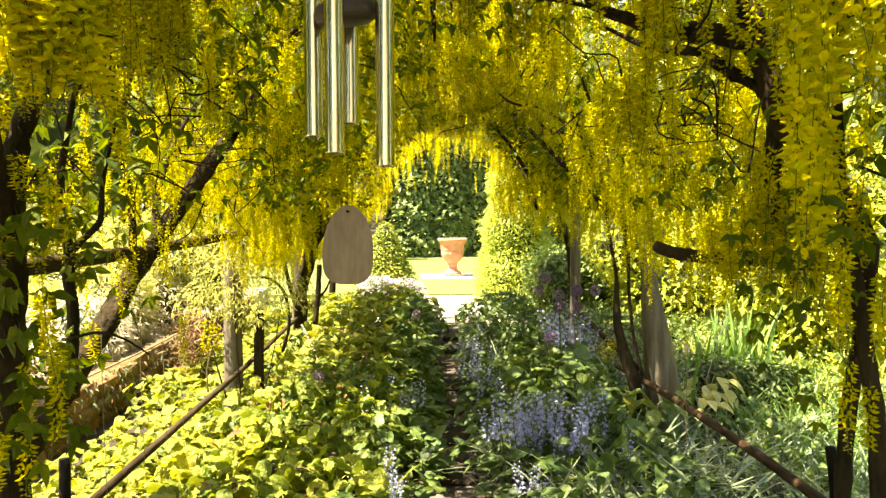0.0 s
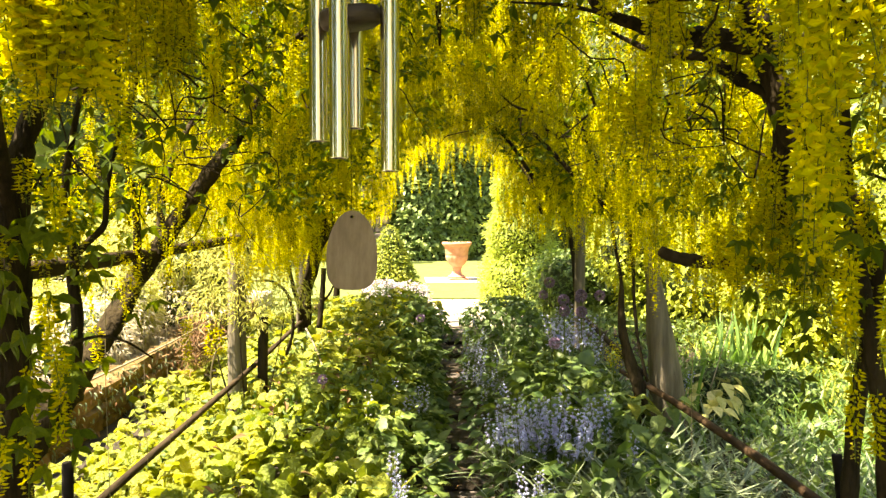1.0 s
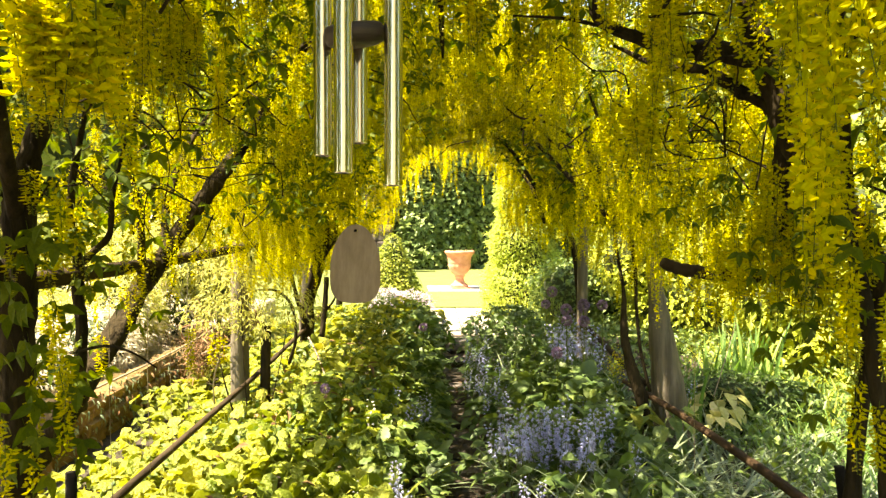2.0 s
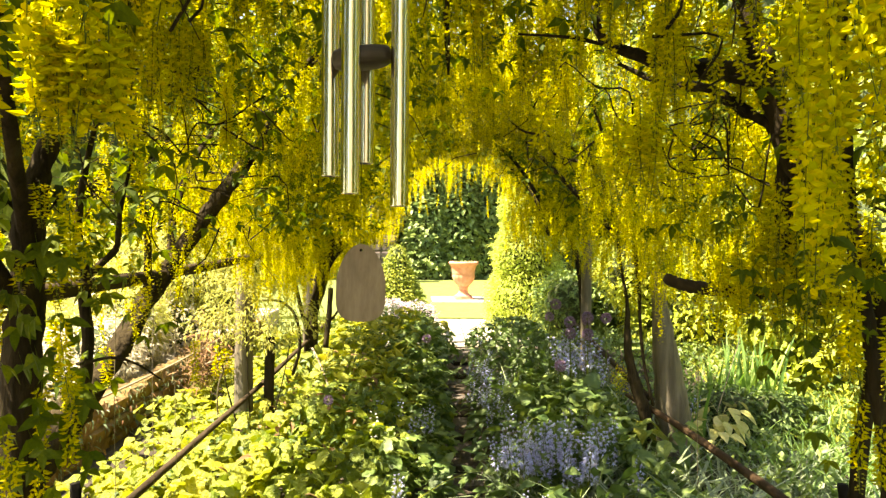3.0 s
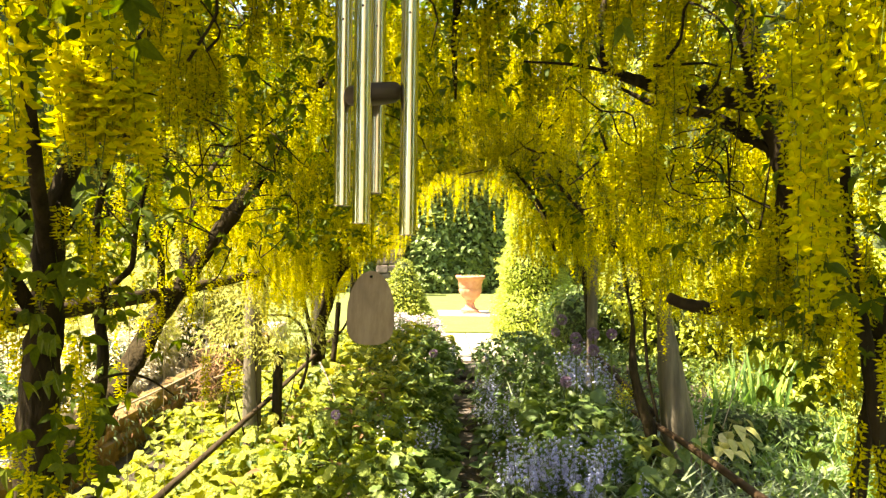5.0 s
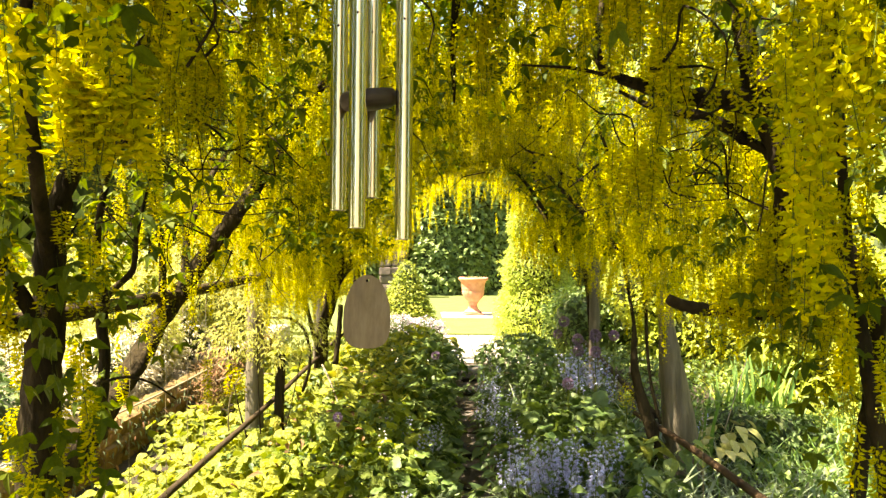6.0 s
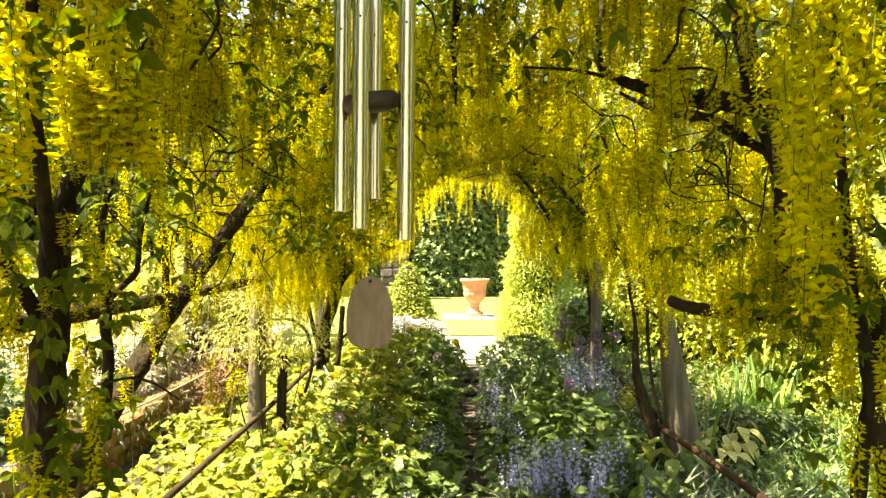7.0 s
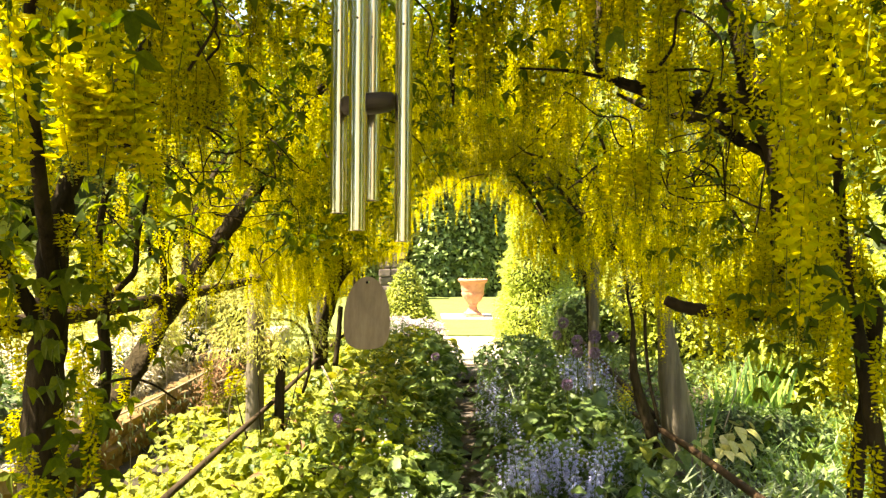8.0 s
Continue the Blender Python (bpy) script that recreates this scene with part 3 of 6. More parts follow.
wlimb(R1, [(1.26, 2.0, -0.05), (1.27, 2.0, 0.4), (1.28, 2.0, 0.81), (1.30, 2.0, 1.01), (1.33, 2.0, 1.22), (1.29, 1.95, 1.42), (1.17, 1.95, 1.59), (1.05, 1.95, 1.72), (1.02, 2.0, 1.88), (0.96, 2.0, 2.02), (0.92, 2.0, 2.2), (0.91, 2.05, 2.32), (0.88, 2.1, 2.55)],
      [0.024, 0.022, 0.02, 0.02, 0.02, 0.022, 0.027, 0.032, 0.036, 0.036, 0.03, 0.026, 0.02], "trunk", "dark crooked trunk", 12, 6, 0.14)
wlimb(R1, [(0.96, 2.0, 1.99), (0.82, 2.0, 2.0), (0.70, 2.0, 2.01), (0.60, 2.0, 2.04), (0.51, 2.05, 2.10), (0.50, 2.1, 2.23), (0.52, 2.15, 2.35), (0.45, 2.3, 2.55)], [0.034, 0.027, 0.021, 0.016, 0.012, 0.010, 0.009, 0.006], rough=0.2)
wlimb(R1, [(0.98, 2.0, 1.97), (1.05, 1.95, 1.98), (1.09, 1.9, 1.99), (1.22, 1.9, 2.05), (1.35, 1.85, 2.12)], [0.032, 0.028, 0.025, 0.02, 0.014])
wlimb(R1, [(1.02, 2.03, 1.84), (0.93, 2.06, 1.90), (0.84, 2.08, 1.96), (0.72, 2.12, 1.98), (0.60, 2.2, 2.06)], [0.026, 0.024, 0.018, 0.013, 0.007], rough=0.3)
wlimb(R1, [(1.05, 2.0, 1.74), (1.09, 2.1, 1.58), (1.15, 2.15, 1.42), (1.22, 2.2, 1.25)], [0.032, 0.026, 0.020, 0.012], rough=0.2)
wlimb(R1, [(0.60, 2.0, 2.04), (0.42, 1.95, 2.07), (0.25, 1.95, 2.08)], [0.006, 0.005, 0.003])
R2 = tree(1.25, 1.8, "slender laburnum stem with flower chains at chest height")
wlimb(R2, [(1.28, 1.8, -0.05), (1.27, 1.8, 0.4), (1.26, 1.8, 0.71), (1.24, 1.8, 0.93), (1.20, 1.8, 1.15), (1.20, 1.85, 1.32), (1.19, 1.9, 1.48), (1.1, 1.8, 1.9), (0.9, 1.5, 2.3)], [0.03, 0.028, 0.027, 0.025, 0.02, 0.018, 0.016, 0.014, 0.009], "trunk", "", 11)
R3 = tree(1.40, 4.5, "laburnum tree with dark forked stems beside a post")
wlimb(R3, [(1.385, 4.36, -0.05), (1.375, 4.36, 0.25), (1.350, 4.36, 0.41), (1.300, 4.36, 0.55), (1.240, 4.36, 0.79), (1.24, 4.4, 1.07), (1.21, 4.45, 1.3), (1.15, 4.5, 1.7), (0.9, 4.6, 2.25), (0.5, 4.7, 2.6)], [0.036, 0.036, 0.038, 0.038, 0.026, 0.012, 0.010, 0.013, 0.012, 0.008], "trunk", "", 11)
wlimb(R3, [(1.40, 4.35, 0.45), (1.34, 4.35, 0.7), (1.31, 4.35, 0.95), (1.3, 4.4, 1.3), (1.15, 4.3, 1.8), (0.9, 4.0, 2.3)], [0.010, 0.009, 0.009, 0.012, 0.012, 0.008])
wlimb(R3, [(1.2, 4.5, 1.5), (1.0, 4.9, 1.8), (0.75, 5.3, 2.15), (0.4, 5.6, 2.5)], [0.02, 0.02, 0.016, 0.01])
R4 = tree(1.66, 7.6, "laburnum tree with dark limbs arching over the arbour")
wlimb(R4, [(1.66, 7.6, -0.05), (1.63, 7.6, 0.8), (1.5, 7.5, 1.4), (1.12, 7.3, 1.85), (0.8, 7.1, 2.25), (0.3, 6.9, 2.6)], [0.045, 0.036, 0.03, 0.024, 0.018, 0.01], "trunk")
wlimb(R4, [(1.25, 7.5, 1.5), (1.15, 7.9, 1.9), (0.9, 8.4, 2.3), (0.5, 8.7, 2.6)], [0.03, 0.026, 0.02, 0.012])
wlimb(R4, [(0.9, 8.4, 2.3), (1.05, 9.2, 2.45), (1.2, 9.9, 2.5), (1.3, 10.5, 2.4)], [0.02, 0.016, 0.012, 0.007])
wlimb(L2, [(0.05, 2.2, 2.75), (0.06, 2.2, 2.37), (0.053, 2.2, 2.19), (0.06, 2.22, 2.02)], [0.012, 0.011, 0.010, 0.005], "branch", "dark drooping bare branch", 9, 9, 0.35)

def twigwork(ob, tx, ty, count, rng, box=None, girth=0.75):
    """Fine dark twigs through the crown of one tree, too many to count."""
    vs, qs, n = [], [], 0
    sg = -1 if tx < 0 else 1
    for k in range(count):
        p = np.array([sg * rng.uniform(0.3, 1.25), ty + rng.uniform(-1.4, 1.4), 0])
        if p[1] < 1.5 and abs(p[0]) < 0.8:
            continue
        p[2] = max(1.5 + 0.75 * (1.25 - abs(p[0])), rng.uniform(1.5, 2.5))
        if box is not None:
            p = np.array([rng.uniform(*b) for b in box])
        d = np.array([rng.uniform(-0.3, 0.3), rng.uniform(-0.35, 0.35), rng.uniform(-0.12, 0.25)])
        d = d * 0.8
        pts = [p, p + d * 0.5 + rng.randn(3) * 0.045, p + d * 0.9 + rng.randn(3) * 0.05, p + d * 1.3 + rng.randn(3) * 0.05 - np.array([0, 0, 0.06]), p + d * 1.6 + np.array([0, 0, -0.14]) + rng.randn(3) * 0.05]
        v, q, c = limb_arrays([a - np.array([tx, ty, 0]) for a in pts], [girth * r for r in (0.0055, 0.0048, 0.004, 0.003, 0.0016)], 4, 3, 0.1, rng)
        vs.append(v), qs.append(q + n)
        n += len(v)
    part("twigwork", mesh_of("twigwork", np.concatenate(vs), np.concatenate(qs), BARK), ob, "fine dark twigs", "stuff")


for ob, tx, ty in TREES:
    twigwork(ob, tx, ty, (24 if tx > 0 else 40) if ty < 3 else 8, np.random.RandomState(int(ty * 10)))
twigwork(R1, 1.28, 2.0, 34, np.random.RandomState(91), ((0.75, 1.25), (2.0, 2.7), (1.65, 2.2)), 0.6)
twigwork(L2, -1.34, 2.4, 30, np.random.RandomState(92), ((-1.2, -0.6), (2.2, 3.2), (1.5, 2.0)), 0.6)
# spreading upper boughs
bough_rng = np.random.RandomState(11)
for ob, tx, ty in TREES:
    sg = -1 if tx < 0 else 1
    for k in range(0 if ty < 3 else 2):
        y0 = ty + bough_rng.uniform(-0.2, 0.2)
        dy = bough_rng.uniform(-1.3, 1.5)
        if y0 + dy < 0.7:
            dy = 0.7 - y0
        z0 = bough_rng.uniform(1.3, 1.9)
        reach = bough_rng.uniform(0.5, 1.2)
        pts = [(tx * 0.97, y0, z0), (tx - sg * reach * 0.25, y0 + dy * 0.35, z0 + 0.30), (tx - sg * reach * 0.6, y0 + dy * 0.7, z0 + 0.6 + 0.1 * bough_rng.rand()), (tx - sg * reach, y0 + dy, min(2.75, z0 + 0.95))]
        bent = [pts[0]]
        for a, b in zip(pts, pts[1:]):
            bent += [tuple((np.array(a) + np.array(b)) / 2 + bough_rng.randn(3) * 0.045), b]
        wlimb(ob, bent, [0.014, 0.0125, 0.011, 0.0095, 0.008, 0.006, 0.004], "bough", sides=7, rough=0.2)
        q = np.array(pts[2])
        if ty > 3:
            wlimb(ob, [pts[1], tuple((np.array(pts[1]) + q) / 2 + np.array([0, 0.15, 0.22])), tuple(q + np.array([sg * 0.1, 0.4, 0.3]))], [0.007, 0.005, 0.003], "bough", sides=6)


def lowest(x, y):
    """How low the flower chains hang at a place in the arbour: an arch, higher in the middle and towards the far end."""
    side = np.where(x < path_x(y), 1.27 + 0.05 * (y < 2.4), 1.08 + 0.22 * (y > 5.4))
    mid = np.where(y < 2.0, 2.16, 1.84 + 0.058 * y)
    reach = np.where(x < path_x(y), 0.72, 0.88)
    u = np.clip((np.abs(x - path_x(y) - 0.02) - 0.30) / reach, 0, 1) ** 1.35
    return mid + (side - mid) * u


def roof(x):
    return 2.72 - 0.72 * (np.abs(x) / 1.4) ** 2.4


def nearest_tree(x, y):
    cost = [np.abs(y - ty) + 3.0 * (np.sign(x + 0.001) != np.sign(tx)) for _, tx, ty in TREES]
    return np.argmin(np.array(cost), axis=0)


def clumps(x, y, z):
    """Low-frequency unevenness: where boughs carry more, and where light falls between them."""
    return np.sin(x * 4.1 + 1.7 * np.sin(y * 1.9)) * 0.5 + np.sin(y * 3.7 + 2.1 * np.sin(x * 2.3 + z)) * 0.5 + 0.3 * np.sin(z * 9 + x * 3 + y * 2)


def sunward(p, height, x0, x1, y0, y1):
    """Which places stand between the sun and a patch at some height."""
    gx, gy = (p[:, k] - (p[:, 2] - height) * SUN_DIR[k] / SUN_DIR.z for k in (0, 1))
    return (p[:, 2] > height + 0.25) & (gx > x0) & (gx < x1) & (gy > y0) & (gy < y1)


def sun_gap(x, y, z):
    """A gap in the crown through which the sun reaches the broad leaves."""
    return sunward(np.stack([x, y, z], 1), 0.35, -0.60, -0.04, 2.5, 4.2)


# further gaps: height, x, y, and how far the leaves are thinned there
SUN_PATCHES = [(0.4, -1.2, -0.42, 4.2, 6.6, 0.85), (0.35, 0.5, 1.3, 4.2, 6.6, 0.45), (0.3, 1.35, 2.6, 2.0, 4.4, 0.62), (0.9, 1.8, 2.8, 4.0, 6.0, 0.5), (1.75, -0.64, -0.42, 0.88, 1.25, 0.78), (1.9, -0.6, 0.3, 1.8, 3.2, 0.3)]


def thinned(p):
    for h, x0, x1, y0, y1, share in SUN_PATCHES:
        p = p[~(sunward(p, h, x0, x1, y0, y1) & (leaf_rng.rand(len(p)) < share))]
    return p


def hang(count, rng, y0, y1):
    """Places of flower chains in bunches along the boughs: x, y, top, length."""
    bunch = rng.randint(max(1, count // 7), size=count)
    cx, cy, cu, cl = (rng.rand(count // 7 + 1) for k in range(4))
    x = -1.26 + 2.68 * cx[bunch] + 0.032 * rng.randn(count)
    y = y0 + (y1 - y0) * cy[bunch] + 0.032 * rng.randn(count)
    length = 0.18 + 0.20 * cl[bunch] + 0.035 * rng.randn(count)
    lo, hi = lowest(x, y) + length, roof(x) + 0.1
    z = lo + (hi - lo) * np.clip(cu[bunch] ** 1.15 + 0.05 * rng.randn(count), 0, 1)
    edge = np.abs(x) > 1.3
    keep = (hi > lo) & ~(edge & (rng.rand(count) < 0.25))
    keep &= ~((y > 9.2) & (x < -0.75))
    keep &= clumps(x, y, z) > rng.uniform(-0.8, 0.05, count)
    keep &= ~((x < -0.42) & (x > -1.18) & (y > 1.6) & (y < 3.1) & (z - length < 1.42 + 0.10 * y) & (rng.rand(count) < 0.78))
    keep &= ~((x < -0.3) & (x > -1.0) & (y > 1.2) & (y < 2.75) & (z - length < 1.72) & (rng.rand(count) < 0.6))
    keep &= ~((x < -0.35) & (y > 1.4) & (y < 2.9) & (z - length < 1.6) & (rng.rand(count) < 0.42))
    keep &= ~((y < 1.5) & (np.abs(x) < 0.62))
    keep &= ~((x > 0.5) & (x < 1.0) & (y > 1.2) & (y < 2.3) & (z - length < 1.75) & (rng.rand(count) < 0.65))
    keep &= ~((x > 0.68) & (x < 1.3) & (y > 2.05) & (y < 3.3) & (rng.rand(count) < 0.45))
    keep &= ~(sunward(np.stack([x, y, z - 0.5 * length], 1), 0.4, -1.2, -0.42, 4.2, 6.6) & (rng.rand(count) < 0.35))
    keep &= ~(sun_gap(x, y, z - 0.5 * length) & (rng.rand(count) < 0.6))
    keep &= ~((x < -0.4) & (y > 2.0) & (y < 5.2) & (z - length < 1.3) & (rng.rand(count) < 0.6))
    return np.stack([x, y, z, length], 1)[keep]


def side_hang(count, rng, sg, y0, y1):
    """Chains in the flanks of the arbour, outside and over the rails."""
    x, y, length = sg * rng.uniform(0.95, 1.22 if sg < 0 else 1.45, count), rng.uniform(y0, y1, count), rng.uniform(0.15, 0.32, count)
    low = (np.where(y > 5.2, 0.98, 1.22) if sg < 0 else np.where(y > 5.4, 1.32, 1.13)) + 0.10 * np.sin(y * 4.0) + 0.06 * rng.randn(count)
    return np.stack([x, y, low + length + (1.75 - low) * rng.rand(count) ** 1.3, length], 1)


def end_fringe(count, rng):
    """Sunlit chains round the far mouth of the arbour."""
    x, y, length = rng.uniform(-0.8, 1.25, count), rng.uniform(9.2, 10.4, count), rng.uniform(0.2, 0.38, count)
    low = 2.36 - 0.85 * (np.abs(x - 0.42) / 0.9) ** 2.2 + 0.17 * rng.randn(count) - 0.16 * (np.abs(x - 0.30) < 0.10)
    low = np.maximum(low, 1.25)
    more = count // 6
    side = np.stack([rng.uniform(1.0, 1.6, more), rng.uniform(9.9, 10.7, more), rng.uniform(2.1, 2.6, more), rng.uniform(0.2, 0.38, more)], 1)
    return np.concatenate([np.stack([x, y, low + length + 0.25 * rng.rand(count), length], 1), side])


chain_rng = np.random.RandomState(3)
near = np.concatenate([hang(1150, chain_rng, 0.85, 2.5), side_hang(40, chain_rng, 1, 1.5, 2.3)])
# chains that hang close by, on either side
CLOSE = [(-1.20, 1.6, 1.32, 0.2), (-1.16, 1.55, 1.28, 0.22), (-1.22, 1.62, 1.2, 0.2), (-1.14, 1.6, 1.14, 0.18), (-1.19, 1.58, 1.05, 0.16), (-0.66, 0.95, 1.97, 0.26), (-0.60, 1.0, 1.90, 0.24), (-0.53, 1.02, 1.92, 0.22), (-0.50, 1.05, 1.86, 0.2), (-0.68, 1.0, 1.74, 0.16), (-0.72, 1.1, 1.98, 0.34), (-0.58, 1.08, 2.06, 0.3), (-0.45, 1.15, 2.05, 0.2),
         (-0.90, 1.8, 1.55, 0.24), (-0.93, 1.8, 1.15, 0.22), (-0.98, 1.75, 1.13, 0.26), (-1.12, 1.8, 1.35, 0.25), (-0.86, 2.9, 1.05, 0.22), (-0.83, 2.9, 1.03, 0.2), (-0.95, 2.85, 1.08, 0.18)]
CLOSE += [(0.44, 1.60, 1.81, 0.21), (0.50, 1.62, 1.80, 0.22), (0.53, 1.60, 1.78, 0.18), (0.66, 1.76, 1.82, 0.2), (0.74, 1.80, 1.84, 0.2), (0.80, 1.7, 1.80, 0.2), (0.33, 1.85, 1.98, 0.24),
         (0.66, 1.18, 1.95, 0.3), (0.72, 1.2, 1.96, 0.3), (0.67, 1.16, 1.74, 0.26), (0.72, 1.2, 1.70, 0.28), (0.77, 1.22, 1.86, 0.3), (0.80, 1.3, 1.6, 0.26),
         (1.06, 1.75, 1.30, 0.24), (1.12, 1.8, 1.26, 0.2), (1.10, 1.7, 1.12, 0.24), (1.17, 1.72, 1.05, 0.2), (0.98, 1.8, 1.44, 0.2), (0.70, 1.4, 1.95, 0.3), (0.86, 1.5, 1.9, 0.3)]
CLOSE += [(x, y, z, ln) for x, y, z, ln in zip(np.concatenate([chain_rng.uniform(-1.12, -0.84, 20), chain_rng.uniform(-1.38, -1.12, 24)]), np.concatenate([chain_rng.uniform(1.42, 1.78, 20), chain_rng.uniform(1.95, 2.5, 24)]), np.concatenate([chain_rng.uniform(1.4, 1.9, 20), chain_rng.uniform(1.0, 1.6, 24)]), chain_rng.uniform(0.12, 0.24, 44))]
CLOSE += [(x, y, z, ln) for x, y, z, ln in zip(chain_rng.uniform(0.78, 1.12, 24), chain_rng.uniform(1.15, 1.55, 24), chain_rng.uniform(1.6, 2.25, 24), chain_rng.uniform(0.22, 0.34, 24))]
CLOSE += [(x, y, z, ln) for x, y, z, ln in zip(chain_rng.uniform(1.0, 1.28, 18), chain_rng.uniform(1.5, 2.1, 18), chain_rng.uniform(1.3, 1.8, 18), chain_rng.uniform(0.14, 0.26, 18))]
CLOSE += [(x, y, z, ln) for x, y, z, ln in zip(chain_rng.uniform(-0.97, -0.88, 12), chain_rng.uniform(1.45, 1.75, 12), chain_rng.uniform(0.72, 1.55, 12), chain_rng.uniform(0.14, 0.26, 12))]
CLOSE += [(x, y, z, ln) for x, y, z, ln in zip(chain_rng.uniform(0.38, 0.60, 12), chain_rng.uniform(1.65, 2.0, 12), chain_rng.uniform(2.15, 2.4, 12), chain_rng.uniform(0.18, 0.28, 12))]
CLOSE += [(x, y, z, ln) for x, y, z, ln in zip(chain_rng.uniform(0.55, 1.0, 22), chain_rng.uniform(1.55, 1.9, 22), chain_rng.uniform(2.02, 2.2, 22), chain_rng.uniform(0.14, 0.26, 22))]
CLOSE += [(x, y, z, ln) for x, y, z, ln in zip(chain_rng.uniform(1.08, 1.5, 16), chain_rng.uniform(1.7, 2.2, 16), chain_rng.uniform(2.15, 2.65, 16), chain_rng.uniform(0.22, 0.34, 16))]
# thick bunches at the shoulder, and some before the crooked pole
CLOSE += [(x, y, z, ln) for x, y, z, ln in zip(chain_rng.uniform(0.74, 1.0, 18), chain_rng.uniform(1.14, 1.31, 18), chain_rng.uniform(1.9, 2.2, 18), chain_rng.uniform(0.24, 0.34, 18))]
CLOSE += [(x, y, z, ln) for x, y, z, ln in zip(chain_rng.uniform(0.95, 1.34, 44), chain_rng.uniform(2.1, 2.36, 44), chain_rng.uniform(1.40, 1.58, 44), chain_rng.uniform(0.16, 0.28, 44))]
CLOSE += [(x, y, z, ln) for x, y, z, ln in zip(chain_rng.uniform(0.5, 0.9, 18), chain_rng.uniform(1.6, 1.9, 18), chain_rng.uniform(2.0, 2.3, 18), chain_rng.uniform(0.16, 0.3, 18))]
near = np.concatenate([near, np.array(CLOSE)])
# the dark trunks stand open towards the path
lean = near[:, 0] / (near[:, 1] + 0.15)
near = near[~((lean > 0.355) & (lean < 0.475) & (near[:, 1] < 2.05) & (near[:, 2] > 1.55) & (chain_rng.rand(len(near)) < 0.62)) & ~((lean < -0.505) & (lean > -0.59) & (near[:, 1] < 1.78) & (near[:, 2] < 1.8) & (chain_rng.rand(len(near)) < 0.7))]
BUNCH = [(0.455 + 0.09 * chain_rng.rand(), 1.56 + 0.06 * chain_rng.rand(), 1.80 + 0.03 * chain_rng.randn(), chain_rng.uniform(0.14, 0.22)) for k in range(7)]
BUNCH += [(-0.61 + 0.12 * chain_rng.rand(), 1.0 + 0.06 * chain_rng.rand(), 1.83 + 0.03 * chain_rng.randn(), chain_rng.uniform(0.14, 0.21)) for k in range(9)]
near = near[~sunward(near[:, :3] - np.array([0, 0, 0.1]), 1.75, -0.68, -0.45, 0.88, 1.16)]
near = np.concatenate([near, np.array(BUNCH)])
near = near[np.argsort(near[:, 1])]
single, rest = near[:290], near[290:]
post_chains = np.stack([chain_rng.uniform(-1.22, -0.78, 120), chain_rng.uniform(4.4, 5.7, 120), chain_rng.uniform(1.22, 1.65, 120), chain_rng.uniform(0.18, 0.3, 120)], 1)
# chains along the shaded inner shoulder, and low sunlit ones beyond the rail
shoulder_chains = np.stack([chain_rng.uniform(0.72, 1.22, 110), chain_rng.uniform(2.5, 3.7, 110), chain_rng.uniform(1.62, 2.05, 110), chain_rng.uniform(0.2, 0.34, 110)], 1)
low_chains = np.stack([chain_rng.uniform(1.8, 2.6, 260), chain_rng.uniform(4.2, 5.6, 260), chain_rng.uniform(1.2, 1.75, 260), chain_rng.uniform(0.2, 0.34, 260)], 1)
owner = nearest_tree(single[:, 0], single[:, 1])
for (x, y, z, ln), own in zip(single, owner):
    ob, tx, ty = TREES[own]
    kinds = FULL_BLOOM if y < 1.32 else RACEME_MESH
    part("raceme", kinds[chain_rng.randint(len(kinds))], ob,
         at=Matrix.LocRotScale((x - tx, y - ty, z), Euler((chain_rng.uniform(-0.1, 0.1), chain_rng.uniform(-0.1, 0.1), chain_rng.uniform(0, 6.28))), Vector((1, 1, ln / 0.30))))


def chains_under_trees(places, lod, name="blossom"):
    own = nearest_tree(places[:, 0], places[:, 1])
    for i, (ob, tx, ty) in enumerate(TREES):
        mine = places[own == i]
        if not len(mine):
            continue
        pcs = []
        kind = chain_rng.randint(len(RACEMES[lod]), size=len(mine))
        for k in range(len(RACEMES[lod])):
            p = mine[kind == k]
            if len(p):
                rot = turns(chain_rng.uniform(0, 6.28, len(p)), chain_rng.uniform(-0.1, 0.1, len(p)), chain_rng.uniform(-0.1, 0.1, len(p)))
                rot = rot * np.stack([np.ones(len(p)), np.ones(len(p)), p[:, 3] / 0.30], 1)[:, None, :]
                pcs.append(scatter(RACEMES[lod][k], p[:, :3] - np.array([tx, ty, 0]), rot, 1.0))
        v, f, m = join(pcs)
        part(name, mesh_of(name, v, f, [PETAL, BUD, STALK], m), ob, "hanging chains of yellow pea flowers", "stuff")


chains_under_trees(rest, 0)
chains_under_trees(np.concatenate([hang(4700, chain_rng, 2.3, 5.2), side_hang(60, chain_rng, -1, 2.3, 3.1), side_hang(290, chain_rng, -1, 3.1, 5.6), side_hang(250, chain_rng, 1, 2.2, 6.0), side_hang(40, chain_rng, 1, 3.3, 4.2), post_chains, shoulder_chains, low_chains]), 1)
chains_under_trees(np.concatenate([hang(5800, chain_rng, 5.2, 9.6), end_fringe(420, chain_rng), side_hang(500, chain_rng, -1, 5.4, 9.5), side_hang(300, chain_rng, 1, 5.6, 9.5)]), 2)
# unseen chains added behind the viewer, to cut skylight and colour the tubes' reflections
back = hang(1000, chain_rng, -1.9, 0.9)
back = back[(back[:, 2] - back[:, 3] > 1.95) & (np.abs(back[:, 0]) > 0.6 + 0.5 * np.clip(back[:, 1], 0, 1))]
chains_under_trees(np.concatenate([back, side_hang(80, chain_rng, -1, -1.9, 0.3), side_hang(80, chain_rng, 1, -1.9, 0.3)]), 2)

# leaves of the canopy: above the chains, with some among them
leaf_rng = np.random.RandomState(21)


